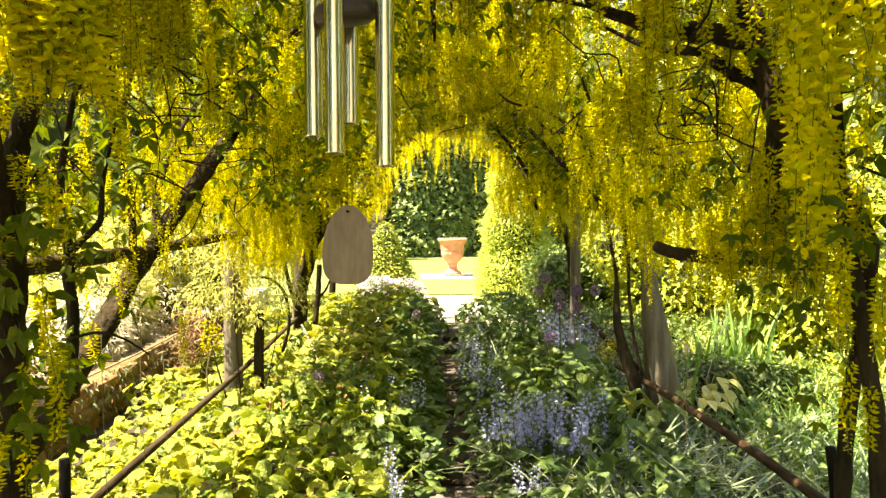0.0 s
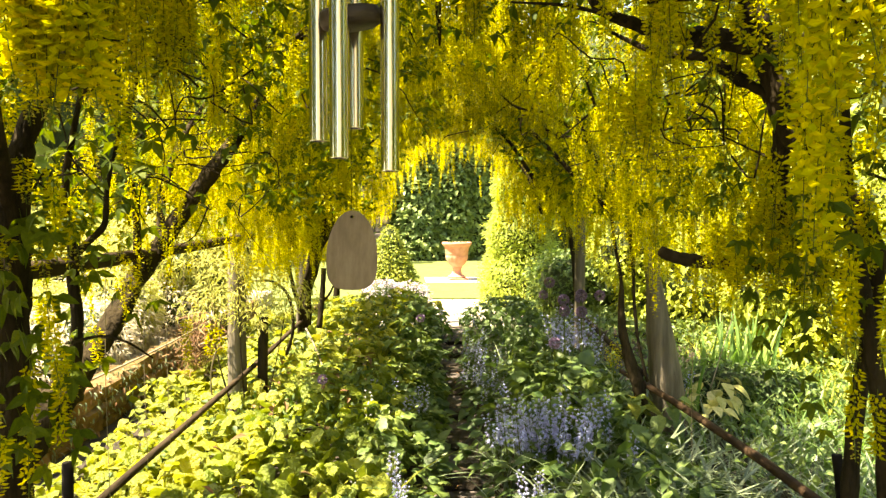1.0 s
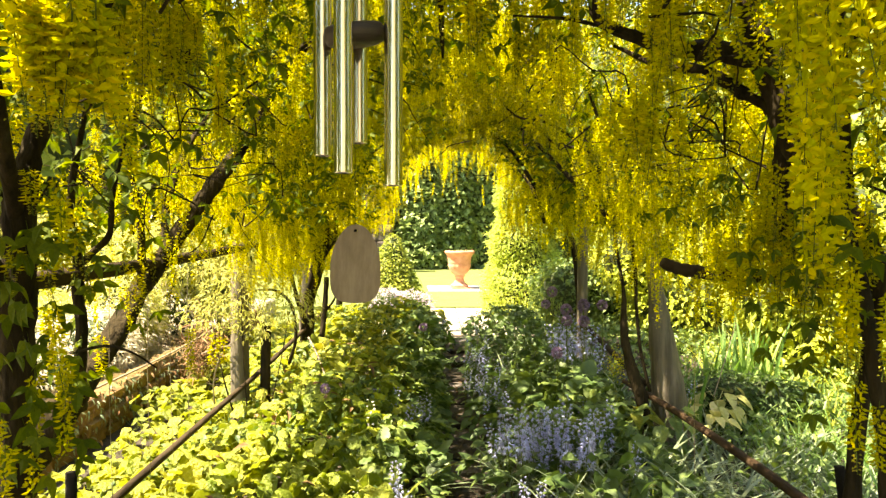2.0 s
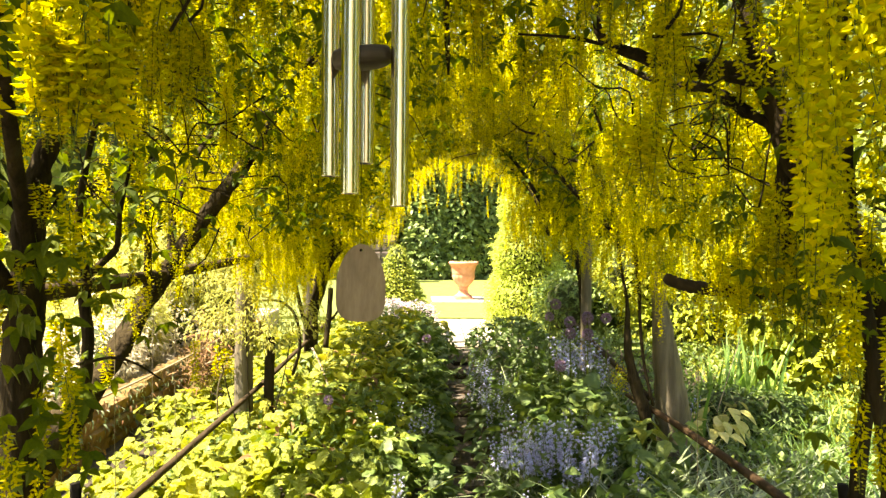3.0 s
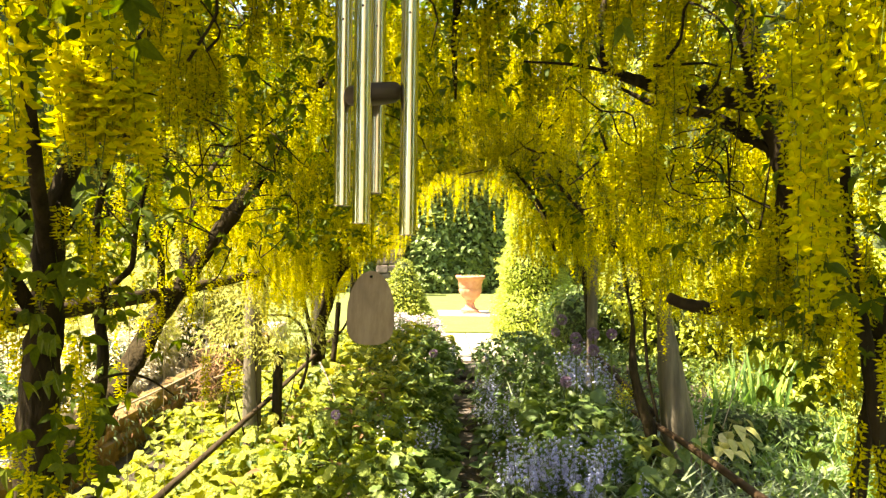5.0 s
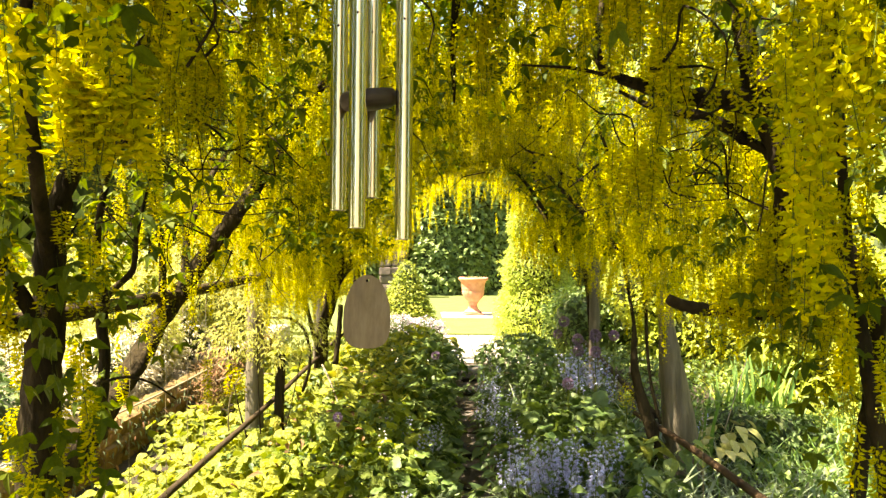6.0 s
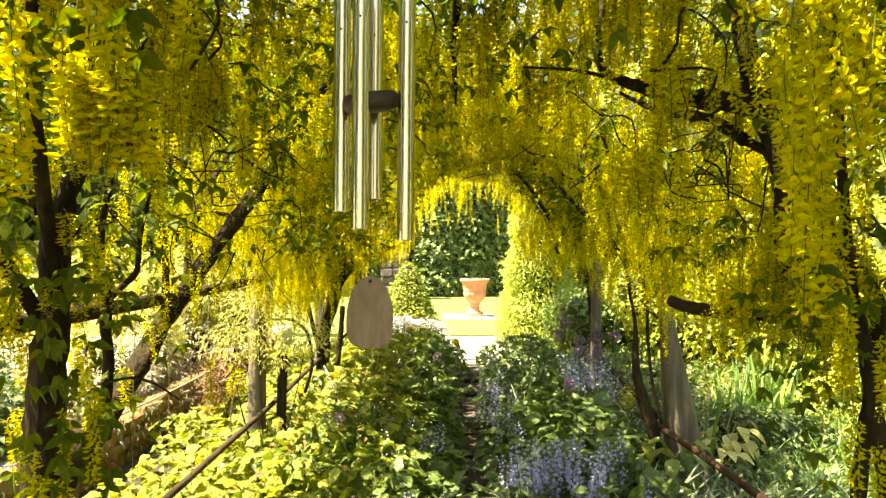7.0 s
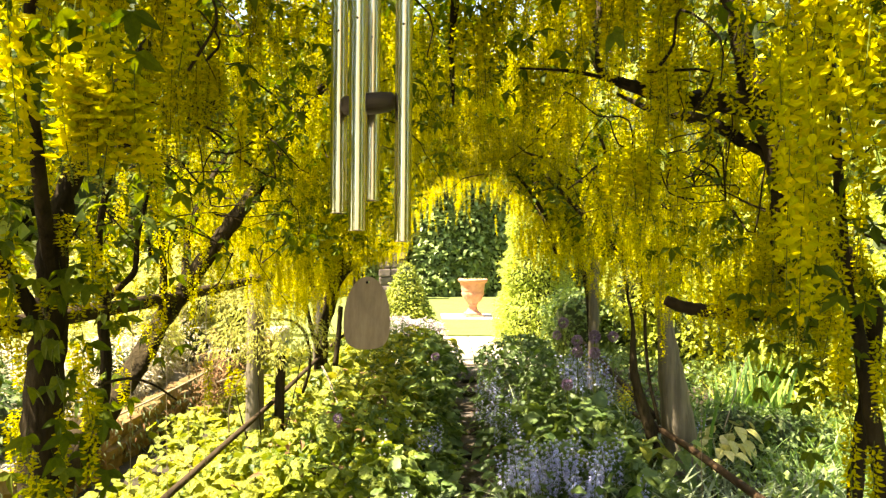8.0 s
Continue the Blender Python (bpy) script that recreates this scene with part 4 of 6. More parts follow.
def canopy_leaves(count, low, high, y0, y1, xr=1.75):
    x, y = leaf_rng.uniform(-xr, xr, count), leaf_rng.uniform(y0, y1, count)
    z = roof(x) + leaf_rng.uniform(low, high, count)
    ok = (z > lowest(x, y) + 0.05) & (clumps(x * 1.3 + 2, y * 1.2, z * 0.3) > leaf_rng.uniform(-0.6, 0.1, count))
    return np.stack([x, y, z], 1)[ok & ~((y < 1.6) & (np.abs(x) < 0.8) & (z < 2.3))]


def near_roof(count):
    """The thick crown over the near end."""
    x, y = leaf_rng.uniform(-1.75, 1.2, count), leaf_rng.uniform(-0.8, 1.7, count)
    return np.stack([x, y, np.maximum(roof(x), 2.0 + 0.2 * (np.abs(x) < 1.2)) + leaf_rng.uniform(0.15, 0.7, count)], 1)


def flank_leaves(count):
    sg = np.where(leaf_rng.rand(count) < 0.5, -1, 1)
    return np.stack([sg * np.where(sg < 0, leaf_rng.uniform(1.18, 1.42, count), leaf_rng.uniform(1.22, 1.48, count)), leaf_rng.uniform(-1.9, 9.2, count), np.where(sg < 0, 1.75, 1.5) + leaf_rng.rand(count) * np.where(sg < 0, 0.5, 0.6)], 1)


places = np.concatenate([canopy_leaves(21000, -0.28, 0.40, -1.0, 8.6, 1.42), canopy_leaves(1200, -0.28, 0.40, -1.9, -1.0, 1.42), canopy_leaves(5000, 0.1, 0.9, 0.4, 2.6, 1.8), near_roof(2200), canopy_leaves(3600, -1.1, 0.0, 0.8, 8.8, 1.5), flank_leaves(3600)])
def shoulder_leaves(count, sg, y0, y1, low, high):
    """Shaded leaves on the boughs of the flanks, among the chains."""
    x, y, z = sg * leaf_rng.uniform(0.62, 1.35, count), leaf_rng.uniform(y0, y1, count), leaf_rng.uniform(low, high, count)
    ok = (z > lowest(x, y) - 0.1) & (clumps(x * 1.7, y * 1.5 + 1, z * 1.2) > leaf_rng.uniform(-0.5, 0.3, count))
    return np.stack([x, y, z], 1)[ok]


def clump_leaves(count, x0, x1, y0, y1, z0, z1):
    return np.stack([leaf_rng.uniform(x0, x1, count), leaf_rng.uniform(y0, y1, count), leaf_rng.uniform(z0, z1, count)], 1)


# clumps added mostly out of view: overhead for shade, beside the viewer against sky reflections
places = np.concatenate([places, clump_leaves(420, -1.3, -0.6, 0.65, 1.15, 2.25, 2.65), clump_leaves(160, -0.05, 0.4, 1.05, 1.35, 2.3, 2.6), clump_leaves(1300, -1.1, -0.15, 3.3, 6.2, 2.2, 2.8), clump_leaves(420, -0.65, 0.1, 1.8, 2.5, 2.5, 2.85), clump_leaves(300, -1.5, -0.95, -1.0, 0.6, 1.0, 3.0), clump_leaves(300, 0.95, 1.5, -1.0, 0.6, 1.0, 3.0)])
places = np.concatenate([places, shoulder_leaves(900, -1, 2.6, 5.2, 1.5, 2.25), shoulder_leaves(260, -1, 1.9, 3.0, 1.4, 2.0), shoulder_leaves(420, 1, 1.7, 4.0, 1.35, 2.15), shoulder_leaves(500, 1, 4.4, 6.5, 1.5, 2.1), shoulder_leaves(60, 1, 2.3, 3.4, 1.4, 1.9)])
places = places[~(sun_gap(places[:, 0], places[:, 1], places[:, 2]) & (leaf_rng.rand(len(places)) < 0.85))]
places = places[~((places[:, 0] > -0.1) & (places[:, 0] < 1.15) & (places[:, 1] > 2.0) & (places[:, 1] < 4.6) & (places[:, 2] > 1.9) & (leaf_rng.rand(len(places)) < 0.45))]
places = places[~((places[:, 1] < 0.5) & (np.abs(places[:, 0]) < 0.8))]
places = places[~((places[:, 0] > 1.36) & (places[:, 1] > 1.1) & (places[:, 2] > 1.95))]
def inner_leaves(count, y0, y1):
    """Shaded leaves between the bunches, well inside the crown."""
    x, y = leaf_rng.uniform(-1.25, 1.25, count), leaf_rng.uniform(y0, y1, count)
    lo = lowest(x, y) + 0.12
    z = lo + (roof(x) - lo) * leaf_rng.rand(count)
    ok = (z > lo) & (clumps(x * 1.9 + 1, y * 1.7, z * 1.3) > leaf_rng.uniform(-0.2, 0.4, count)) & ~((y < 1.8) & (np.abs(x) < 0.75))
    return np.stack([x, y, z], 1)[ok & ~(sun_gap(x, y, z) & (leaf_rng.rand(count) < 0.7))]


places = np.concatenate([places, inner_leaves(6500, 1.5, 8.8)])
# the outermost layer over the arbour, which shades what hangs below
count = 3600
x, y = leaf_rng.uniform(-1.5, 1.55, count), np.where(leaf_rng.rand(count) < 0.45, leaf_rng.uniform(-1.9, 0.0, count), leaf_rng.uniform(0.0, 8.8, count))
top = np.stack([x, y, roof(x) + leaf_rng.uniform(0.25, 0.75, count)], 1)
top = top[((y < 0) | (clumps(x * 1.1, y * 1.3 + 2, 0) > leaf_rng.uniform(0.0, 0.6, count))) & ~(sun_gap(*top.T) & (leaf_rng.rand(count) < 0.75))]
# unseen flank leaves, added to keep the sky out of the tubes' reflections
side = np.concatenate([clump_leaves(1500, -1.6, -1.0, -1.9, -0.2, 0.9, 2.8), clump_leaves(2200, 1.0, 1.6, -1.9, 0.4, 0.9, 3.0), clump_leaves(800, -1.6, -1.0, -0.2, 0.8, 1.7, 2.75)])
fine = (places[:, 1] < 4.0) & (places[:, 1] > 0.8) & (places[:, 2] < 2.45)
top = np.concatenate([top, side, places[~fine]])
places = places[fine]
places = places[~((places[:, 0] > -1.0) & (places[:, 0] < -0.3) & (places[:, 1] > 1.2) & (places[:, 1] < 2.75) & (places[:, 2] < 1.85) & (leaf_rng.rand(len(places)) < 0.7))]
top, places = thinned(top), thinned(places)
# unseen clump added overhead to shade the chime's paddle and striker
top = np.concatenate([top, clump_leaves(520, -0.88, -0.5, 0.78, 1.02, 2.5, 2.8)])
top_own = nearest_tree(top[:, 0], top[:, 1])
own = nearest_tree(places[:, 0], places[:, 1])
for i, (ob, tx, ty) in enumerate(TREES):
    mine = top[top_own == i] - np.array([tx, ty, 0])
    if len(mine):
        kind = leaf_rng.randint(4, size=len(mine))
        v, f, m = join([scatter(ROOF_TRIFOLIATE[k], p, turns(leaf_rng.uniform(0, 6.28, len(p)), leaf_rng.uniform(-0.4, 0.6, len(p)), leaf_rng.uniform(-0.5, 0.5, len(p))), leaf_rng.uniform(0.048, 0.078, len(p))) for k in range(4) for p in [mine[kind == k]] if len(p)])
        part("foliage", mesh_of("foliage", v, f, LEAF), ob, "green leaves of the crown", "stuff")
    mine = places[own == i] - np.array([tx, ty, 0])
    if not len(mine):
        continue
    kind = leaf_rng.randint(4, size=len(mine))
    pcs = []
    for k in range(4):
        p = mine[kind == k]
        if len(p):
            rot = turns(leaf_rng.uniform(0, 6.28, len(p)), leaf_rng.uniform(-0.1, 0.9, len(p)), leaf_rng.uniform(-0.5, 0.5, len(p)))
            pcs.append(scatter(SMALL_TRIFOLIATE[k], p, rot, leaf_rng.uniform(0.045, 0.075, len(p))))
    v, f, m = join(pcs)
    part("foliage", mesh_of("foliage", v, f, [LEAF, STALK], m), ob, "small green leaves in threes", "stuff")
NEAR_LEAVES = [(-0.70, 1.12, 1.94), (-0.66, 1.14, 1.90), (-0.62, 1.1, 1.96), (-0.57, 1.12, 1.93), (-0.55, 1.15, 1.98), (-0.73, 1.15, 1.88), (-0.64, 1.12, 1.97), (-0.53, 1.13, 1.90), (-0.98, 1.7, 1.30), (-1.0, 1.7, 1.18), (-0.95, 1.7, 1.05), (-0.92, 1.72, 0.96), (-0.99, 1.7, 0.93),
               (-1.05, 1.7, 1.05), (-0.9, 2.2, 1.18), (-0.95, 2.2, 1.25), (-0.83, 2.2, 1.22), (-0.85, 1.6, 1.45), (-0.9, 1.65, 1.5)]
NEAR_LEAVES += [(0.36, 1.25, 1.98), (0.92, 1.9, 1.28), (0.97, 1.9, 1.36), (0.90, 1.95, 1.42), (1.05, 1.85, 1.05), (1.07, 1.85, 0.98),
               (1.08, 1.8, 0.92), (1.04, 1.85, 1.12), (1.08, 1.7, 1.34), (1.12, 1.7, 1.28), (0.80, 1.3, 1.52), (0.84, 1.3, 1.46), (1.08, 1.9, 1.16), (1.1, 1.9, 1.24)]
NEAR_LEAVES += list(zip(leaf_rng.uniform(0.90, 1.08, 32), leaf_rng.uniform(1.7, 1.95, 32), np.where(leaf_rng.rand(32) < 0.6, leaf_rng.uniform(1.28, 1.56, 32), leaf_rng.uniform(1.05, 1.3, 32))))
NEAR_LEAVES += list(zip(leaf_rng.uniform(-1.02, -0.86, 18), leaf_rng.uniform(1.6, 1.8, 18), leaf_rng.uniform(0.88, 1.15, 18)))
NEAR_LEAVES += list(zip(leaf_rng.uniform(-1.28, -0.98, 46), leaf_rng.uniform(2.05, 2.5, 46), leaf_rng.uniform(0.95, 1.55, 46)))
NEAR_LEAVES += list(zip(leaf_rng.uniform(-1.12, -0.88, 20), leaf_rng.uniform(1.5, 1.8, 20), leaf_rng.uniform(1.2, 1.5, 20)))
NEAR_LEAVES += list(zip(leaf_rng.uniform(-1.15, -0.86, 26), leaf_rng.uniform(1.45, 1.85, 26), leaf_rng.uniform(0.5, 1.6, 26))) + list(zip(leaf_rng.uniform(0.92, 1.25, 14), leaf_rng.uniform(1.65, 2.1, 14), leaf_rng.uniform(1.15, 1.6, 14)))
for p in NEAR_LEAVES:
    ob, tx, ty = TREES[int(nearest_tree(np.array([p[0]]), np.array([p[1]]))[0])]
    part("leaf", TRIFOLIATE_MESH[leaf_rng.randint(4)], ob, at=Matrix.LocRotScale((p[0] - tx, p[1] - ty, p[2]), Euler((leaf_rng.uniform(-0.5, 0.5), leaf_rng.uniform(0.5, 1.4), leaf_rng.uniform(0, 6.28))), Vector((1, 1, 1)) * leaf_rng.uniform(0.045, 0.065) * (1.35 if p[1] < 1.3 and p[0] < 0 else 0.8 if p[0] > 0.8 else 1.0)))


# ---- wind chime ----
CHIME = (-0.10, 1.03)
chime = thing("wind_chime", "wind chime of brushed metal tubes with wooden striker and paddle", "wind chime", at=pose(CHIME[0], CHIME[1], 0))


def chime_tube(x, y, bottom, top, radius=0.0142):
    v, q = lathe([(radius - 0.0015, bottom + 0.05), (radius - 0.0015, bottom), (radius - 0.0003, bottom), (radius, bottom + 0.0006), (radius, bottom + 0.002), (radius, bottom + 0.004), (radius, (bottom + top) / 2), (radius, top - 0.004), (radius, top - 0.002), (radius, top), (radius - 0.0015, top), (radius - 0.0015, top - 0.03)], 40)
    ob = part("tube", mesh_of("tube", v, q, ALU, smooth=True), chime, "brushed metal tube", at=pose(x - CHIME[0], y - CHIME[1], 0))
    for sg in (-1, 1):
        bm = bmesh.new()
        bmesh.ops.create_cone(bm, cap_ends=True, segments=14, radius1=0.0019, radius2=0.0019, depth=0.0012)
        part("cord_hole", bm_mesh("cord_hole", bm, CORD), ob, "dark drilled hole", at=pose(0, sg * radius, 1.915, 90))
    part("cord", mesh_of("cord", *[a for a in limb_arrays([(0, 0, 1.915), (0, 0, top), (0, 0, 2.10)], [0.0006] * 3, 6, 3, 0.0)[:2]], CORD), ob)
    return ob


chime_tube(-0.152, 1.05, 1.608, 1.985)
chime_tube(-0.112, 0.98, 1.577, 1.985)
chime_tube(-0.040, 1.01, 1.560, 1.985)
chime_tube(-0.099, 1.085, 1.632, 1.985)
v, q = lathe([(0.0, -0.015), (0.036, -0.0145), (0.0435, -0.011), (0.0465, -0.004), (0.0470, 0.002), (0.0462, 0.010), (0.043, 0.0145), (0.0, 0.015)], 40)
part("striker", mesh_of("striker", v, q, DARKWOOD, smooth=True), chime, "dark round wooden striker", at=pose(0.0, 0, 1.79, 6, -7, 0))
v, q = lathe([(0.0, -0.01), (0.066, -0.01), (0.07, -0.006), (0.07, 0.006), (0.066, 0.01), (0.0, 0.01)], 40)
part("top_disc", mesh_of("top_disc", v, q, DARKWOOD, smooth=True), chime, "round wooden top disc", at=pose(0, 0, 2.11))
cv = limb_arrays([(0, 0, 1.49), (0, 0, 1.8), (0, 0, 2.11), (0, 0, 2.84)], [0.0004] * 4, 6, 3, 0.0)
part("cord", mesh_of("cord", cv[0], cv[1], CORD), chime, "thin black cord")


def paddle_mesh():
    """An egg-shaped wooden paddle with a flatter foot and a drilled hole."""
    bm = bmesh.new()
    hw, hh = 0.0385, 0.0610
    ring, hole = [], []
    for i in range(48):
        t = i / 48 * 2 * math.pi
        sx, sz = math.sin(t), math.cos(t)
        e = 0.72 if sz < 0 else 0.95
        x = hw * math.copysign(abs(sx) ** e, sx) * (1 - 0.13 * sz)
        z = hh * math.copysign(abs(sz) ** (0.62 if sz < 0 else 1.0), sz)
        ring.append(bm.verts.new((x, 0, z)))
        hole.append(bm.verts.new((0.0022 * sx, 0, 0.0515 + 0.0022 * sz)))
    for i in range(48):
        bm.faces.new((ring[i], ring[(i + 1) % 48], hole[(i + 1) % 48], hole[i]))
    ext = bmesh.ops.extrude_face_region(bm, geom=bm.faces[:])
    for w in [g for g in ext["geom"] if isinstance(g, bmesh.types.BMVert)]:
        w.co.y += 0.006
    bmesh.ops.recalc_face_normals(bm, faces=bm.faces[:])
    rim = [e for e in bm.edges if len(e.link_faces) == 2 and e.calc_face_angle() > 1.2]
    bmesh.ops.bevel(bm, geom=rim, offset=0.0008, segments=2, affect="EDGES")
    return bm_mesh("paddle", bm, CHIMEWOOD)


# small black cylinder that gives the paddle's hole its dark inside
v, q = lathe([(0.0, -0.003), (0.0021, -0.003), (0.0021, 0.007), (0.0, 0.007)], 12)
part("hole_plug", mesh_of("hole_plug", v, q, CORD), chime, "black plug standing for the dark inside the hole", at=pose(0.001, -0.0035, 1.492, 90, 0, 0))
part("paddle", paddle_mesh(), chime, "grey-brown egg-shaped wooden paddle", at=pose(0.001, -0.003, 1.4405, 0, 1, 8))

# ---- terracotta urn on the lawn ----
urn = thing("garden_urn", "large terracotta urn on a square foot, planted, on the lawn", "urn", at=pose(0.715, 15.5, 0.045))
bm = slab_bm((0.40, 0.40, 0.05), 0.006)
part("foot", bm_mesh("foot", bm, TERRA), urn, "square terracotta foot", at=pose(0, 0, 0.025, 0, 0, 10))
PROFILE = [(0.0, 0.05), (0.185, 0.05), (0.195, 0.07), (0.185, 0.09), (0.15, 0.105), (0.115, 0.14), (0.098, 0.19), (0.092, 0.235), (0.105, 0.25), (0.118, 0.265), (0.108, 0.28), (0.125, 0.30), (0.16, 0.335), (0.20, 0.39), (0.228, 0.46), (0.238, 0.52), (0.235, 0.545),
           (0.245, 0.555), (0.243, 0.58), (0.250, 0.64), (0.268, 0.70), (0.280, 0.735), (0.305, 0.75), (0.320, 0.775), (0.322, 0.80), (0.308, 0.815), (0.268, 0.812), (0.255, 0.76), (0.0, 0.755)]


def gadroon(z, t):
    if 0.33 < z < 0.53:
        return 1 + 0.05 * abs(math.sin(t * 8))
    if 0.585 < z < 0.71:
        return 1 + 0.06 * max(0, math.sin(t * 4)) * (0.5 + 0.5 * math.cos((z - 0.62) * 30))
    return 1.0


v, q = lathe(PROFILE, 72, gadroon)
part("bowl", mesh_of("bowl", v, q, TERRA, smooth=True), urn, "fluted terracotta bowl with rolled rim")
v, q = lathe([(0.0, 0.79), (0.26, 0.785)], 24)
part("soil", mesh_of("soil", v, q, SOIL), urn)
g = np.random.RandomState(5)
n = 60
p = np.stack([g.uniform(-0.2, 0.2, n), g.uniform(-0.2, 0.2, n), np.full(n, 0.80)], 1)
t = scatter(leaf_shape(1, 0.35, 0.2, 0.1, 3), p, turns(g.uniform(0, 6.28, n), g.uniform(-1.3, -0.4, n), g.uniform(-1, 1, n)), g.uniform(0.03, 0.075, n))
part("seedlings", mesh_of("seedlings", t[0], t[1], DEEP), urn, "small green seedlings", "stuff")
thing("urn_slab", "square pale stone slab set into the lawn", "stone slab", me=bm_mesh("urn_slab", slab_bm((1.25, 1.15, 0.05), 0.01), PAVE), at=pose(0.66, 15.5, 0.028, 0, 0, 2))


# ---- hedge, topiary, shrubs ----
def leaf_mass(name, label, category, blobs, count, size, mat, seed, core=True, front=False, thick=0.03, shape=(0.55, 0.2), at=(0, 0, 0), kind="", stems=4, shell=0.22, group=""):
    """A shrub: stems and an uneven mass of single leaves round several rounded lobes, with dark lobes inside as shade.
    """
    g = np.random.RandomState(seed)
    ob = thing(name, label, category, group, kind, at=pose(*at))
    weight = np.array([b[3] * b[4] + b[4] * b[5] + b[3] * b[5] for b in blobs])
    which = g.choice(len(blobs), count, p=weight / weight.sum())
    b = np.array(blobs)[which]
    d = g.randn(count, 3)
    if front:
        d[:, 1] = np.where(d[:, 1] > 0.3, -d[:, 1], d[:, 1])
    d /= np.linalg.norm(d, axis=1)[:, None]
    r = 1 - shell * g.rand(count) ** 1.5 + 0.07 * np.sin(d[:, 0] * 9 + b[:, 0] * 5) * np.cos(d[:, 2] * 8 + b[:, 1] * 3)
    r = r + (g.rand(count) < 0.06) * g.rand(count) * 0.18
    p = b[:, :3] + d * b[:, 3:6] * r[:, None]
    ok = p[:, 2] > 0.02
    p, d = p[ok], d[ok]
    az = np.arctan2(d[:, 1], d[:, 0]) + g.uniform(-1.1, 1.1, len(p))
    t = scatter(simple_leaf(shape[0] * 1.15, shape[1]), p, turns(az, g.uniform(-0.5, 1.0, len(p)) - d[:, 2] * 0.3, g.uniform(-0.8, 0.8, len(p))), g.uniform(0.7, 1.3, len(p)) * size)
    part("leaves", mesh_of("leaves", t[0], t[1], mat), ob, "", "stuff")
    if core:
        # solid lobes whose dark colour stands for the shade between the leaves
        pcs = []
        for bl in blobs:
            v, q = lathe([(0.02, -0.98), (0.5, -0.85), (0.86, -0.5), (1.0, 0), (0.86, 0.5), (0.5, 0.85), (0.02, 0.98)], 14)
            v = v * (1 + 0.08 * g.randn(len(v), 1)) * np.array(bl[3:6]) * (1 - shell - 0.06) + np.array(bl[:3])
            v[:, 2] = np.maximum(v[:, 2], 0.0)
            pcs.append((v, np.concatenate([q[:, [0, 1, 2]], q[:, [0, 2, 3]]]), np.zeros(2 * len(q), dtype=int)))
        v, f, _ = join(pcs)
        part("shade_core", mesh_of("shade_core", v, f, CORE), ob, "", "stuff")
    for k in range(stems):
        bl = blobs[k % len(blobs)]
        a = g.uniform(0, 6.28)
        limb("stem", [(bl[0] * 0.4 + 0.05 * math.cos(a), bl[1] * 0.4 + 0.05 * math.sin(a), -0.03), (bl[0] * 0.7, bl[1] * 0.7, bl[2] * 0.5), (bl[0], bl[1], bl[2])], [thick, thick * 0.7, thick * 0.35], BARK, ob, "", 7, 3)
    return ob


hedge_blobs = [(x + 0.15 * math.sin(3.1 * x), 0.25 * math.sin(2.3 * x), z, 0.75, 0.55 + 0.1 * math.sin(5 * x + z), 0.75) for x in np.arange(-4.3, 1.3, 0.85) for z in (0.55, 1.4, 2.25, 3.1, 3.95, 4.7 + 0.2 * math.sin(4 * x))]
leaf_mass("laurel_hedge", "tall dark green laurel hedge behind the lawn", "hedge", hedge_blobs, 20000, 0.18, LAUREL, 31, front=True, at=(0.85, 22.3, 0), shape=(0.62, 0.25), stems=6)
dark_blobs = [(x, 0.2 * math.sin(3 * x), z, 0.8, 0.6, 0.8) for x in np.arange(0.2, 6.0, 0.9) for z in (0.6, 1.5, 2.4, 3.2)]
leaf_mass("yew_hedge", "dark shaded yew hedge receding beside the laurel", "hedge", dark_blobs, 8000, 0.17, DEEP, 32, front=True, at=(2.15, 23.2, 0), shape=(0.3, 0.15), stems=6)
cone_blobs = [(0, 0, 0.15 + 0.122 * k, 0.55 * (1 - 0.105 * k) ** 0.9, 0.55 * (1 - 0.105 * k) ** 0.9, 0.22) for k in range(8)]
leaf_mass("box_topiary", "clipped cone-shaped box bush in sun", "topiary", cone_blobs, 11000, 0.045, BOX, 33, at=(-0.60, 13.0, 0.04), shape=(0.6, 0.1), stems=2)
leaf_mass("catmint", "low mound of pale mauve catmint beside the paving", "plant", [(-0.12, 0, 0.22, 0.34, 0.35, 0.26), (0.25, 0.05, 0.20, 0.36, 0.32, 0.25)], 3800, 0.035, MAUVE, 34, at=(-0.48, 10.9, 0.0), shape=(0.4, 0.1), stems=3)
gold_blobs = [(0.43 - 0.055 * z + 0.05 * math.sin(9 * z), 0.06 * math.cos(7 * z), z, 0.78 - 0.22 * z, 0.78 - 0.22 * z, 0.26) for z in np.arange(0.12, 2.8, 0.16)]
leaf_mass("golden_conifer", "tall feathery golden-green conifer in full sun by the arbour", "conifer", gold_blobs, 26000, 0.068, FEATHER, 35, at=(1.15, 11.25, 0), shape=(0.30, 0.1), shell=0.24, stems=3)
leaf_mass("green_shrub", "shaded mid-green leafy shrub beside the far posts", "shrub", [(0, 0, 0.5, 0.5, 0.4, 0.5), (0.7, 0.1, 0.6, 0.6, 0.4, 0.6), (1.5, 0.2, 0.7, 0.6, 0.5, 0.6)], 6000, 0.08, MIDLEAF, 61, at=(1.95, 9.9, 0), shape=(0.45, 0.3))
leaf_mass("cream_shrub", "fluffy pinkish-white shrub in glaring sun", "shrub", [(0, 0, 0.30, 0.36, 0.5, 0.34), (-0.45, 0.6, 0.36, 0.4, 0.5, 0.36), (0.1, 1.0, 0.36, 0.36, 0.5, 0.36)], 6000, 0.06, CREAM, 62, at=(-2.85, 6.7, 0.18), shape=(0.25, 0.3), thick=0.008)
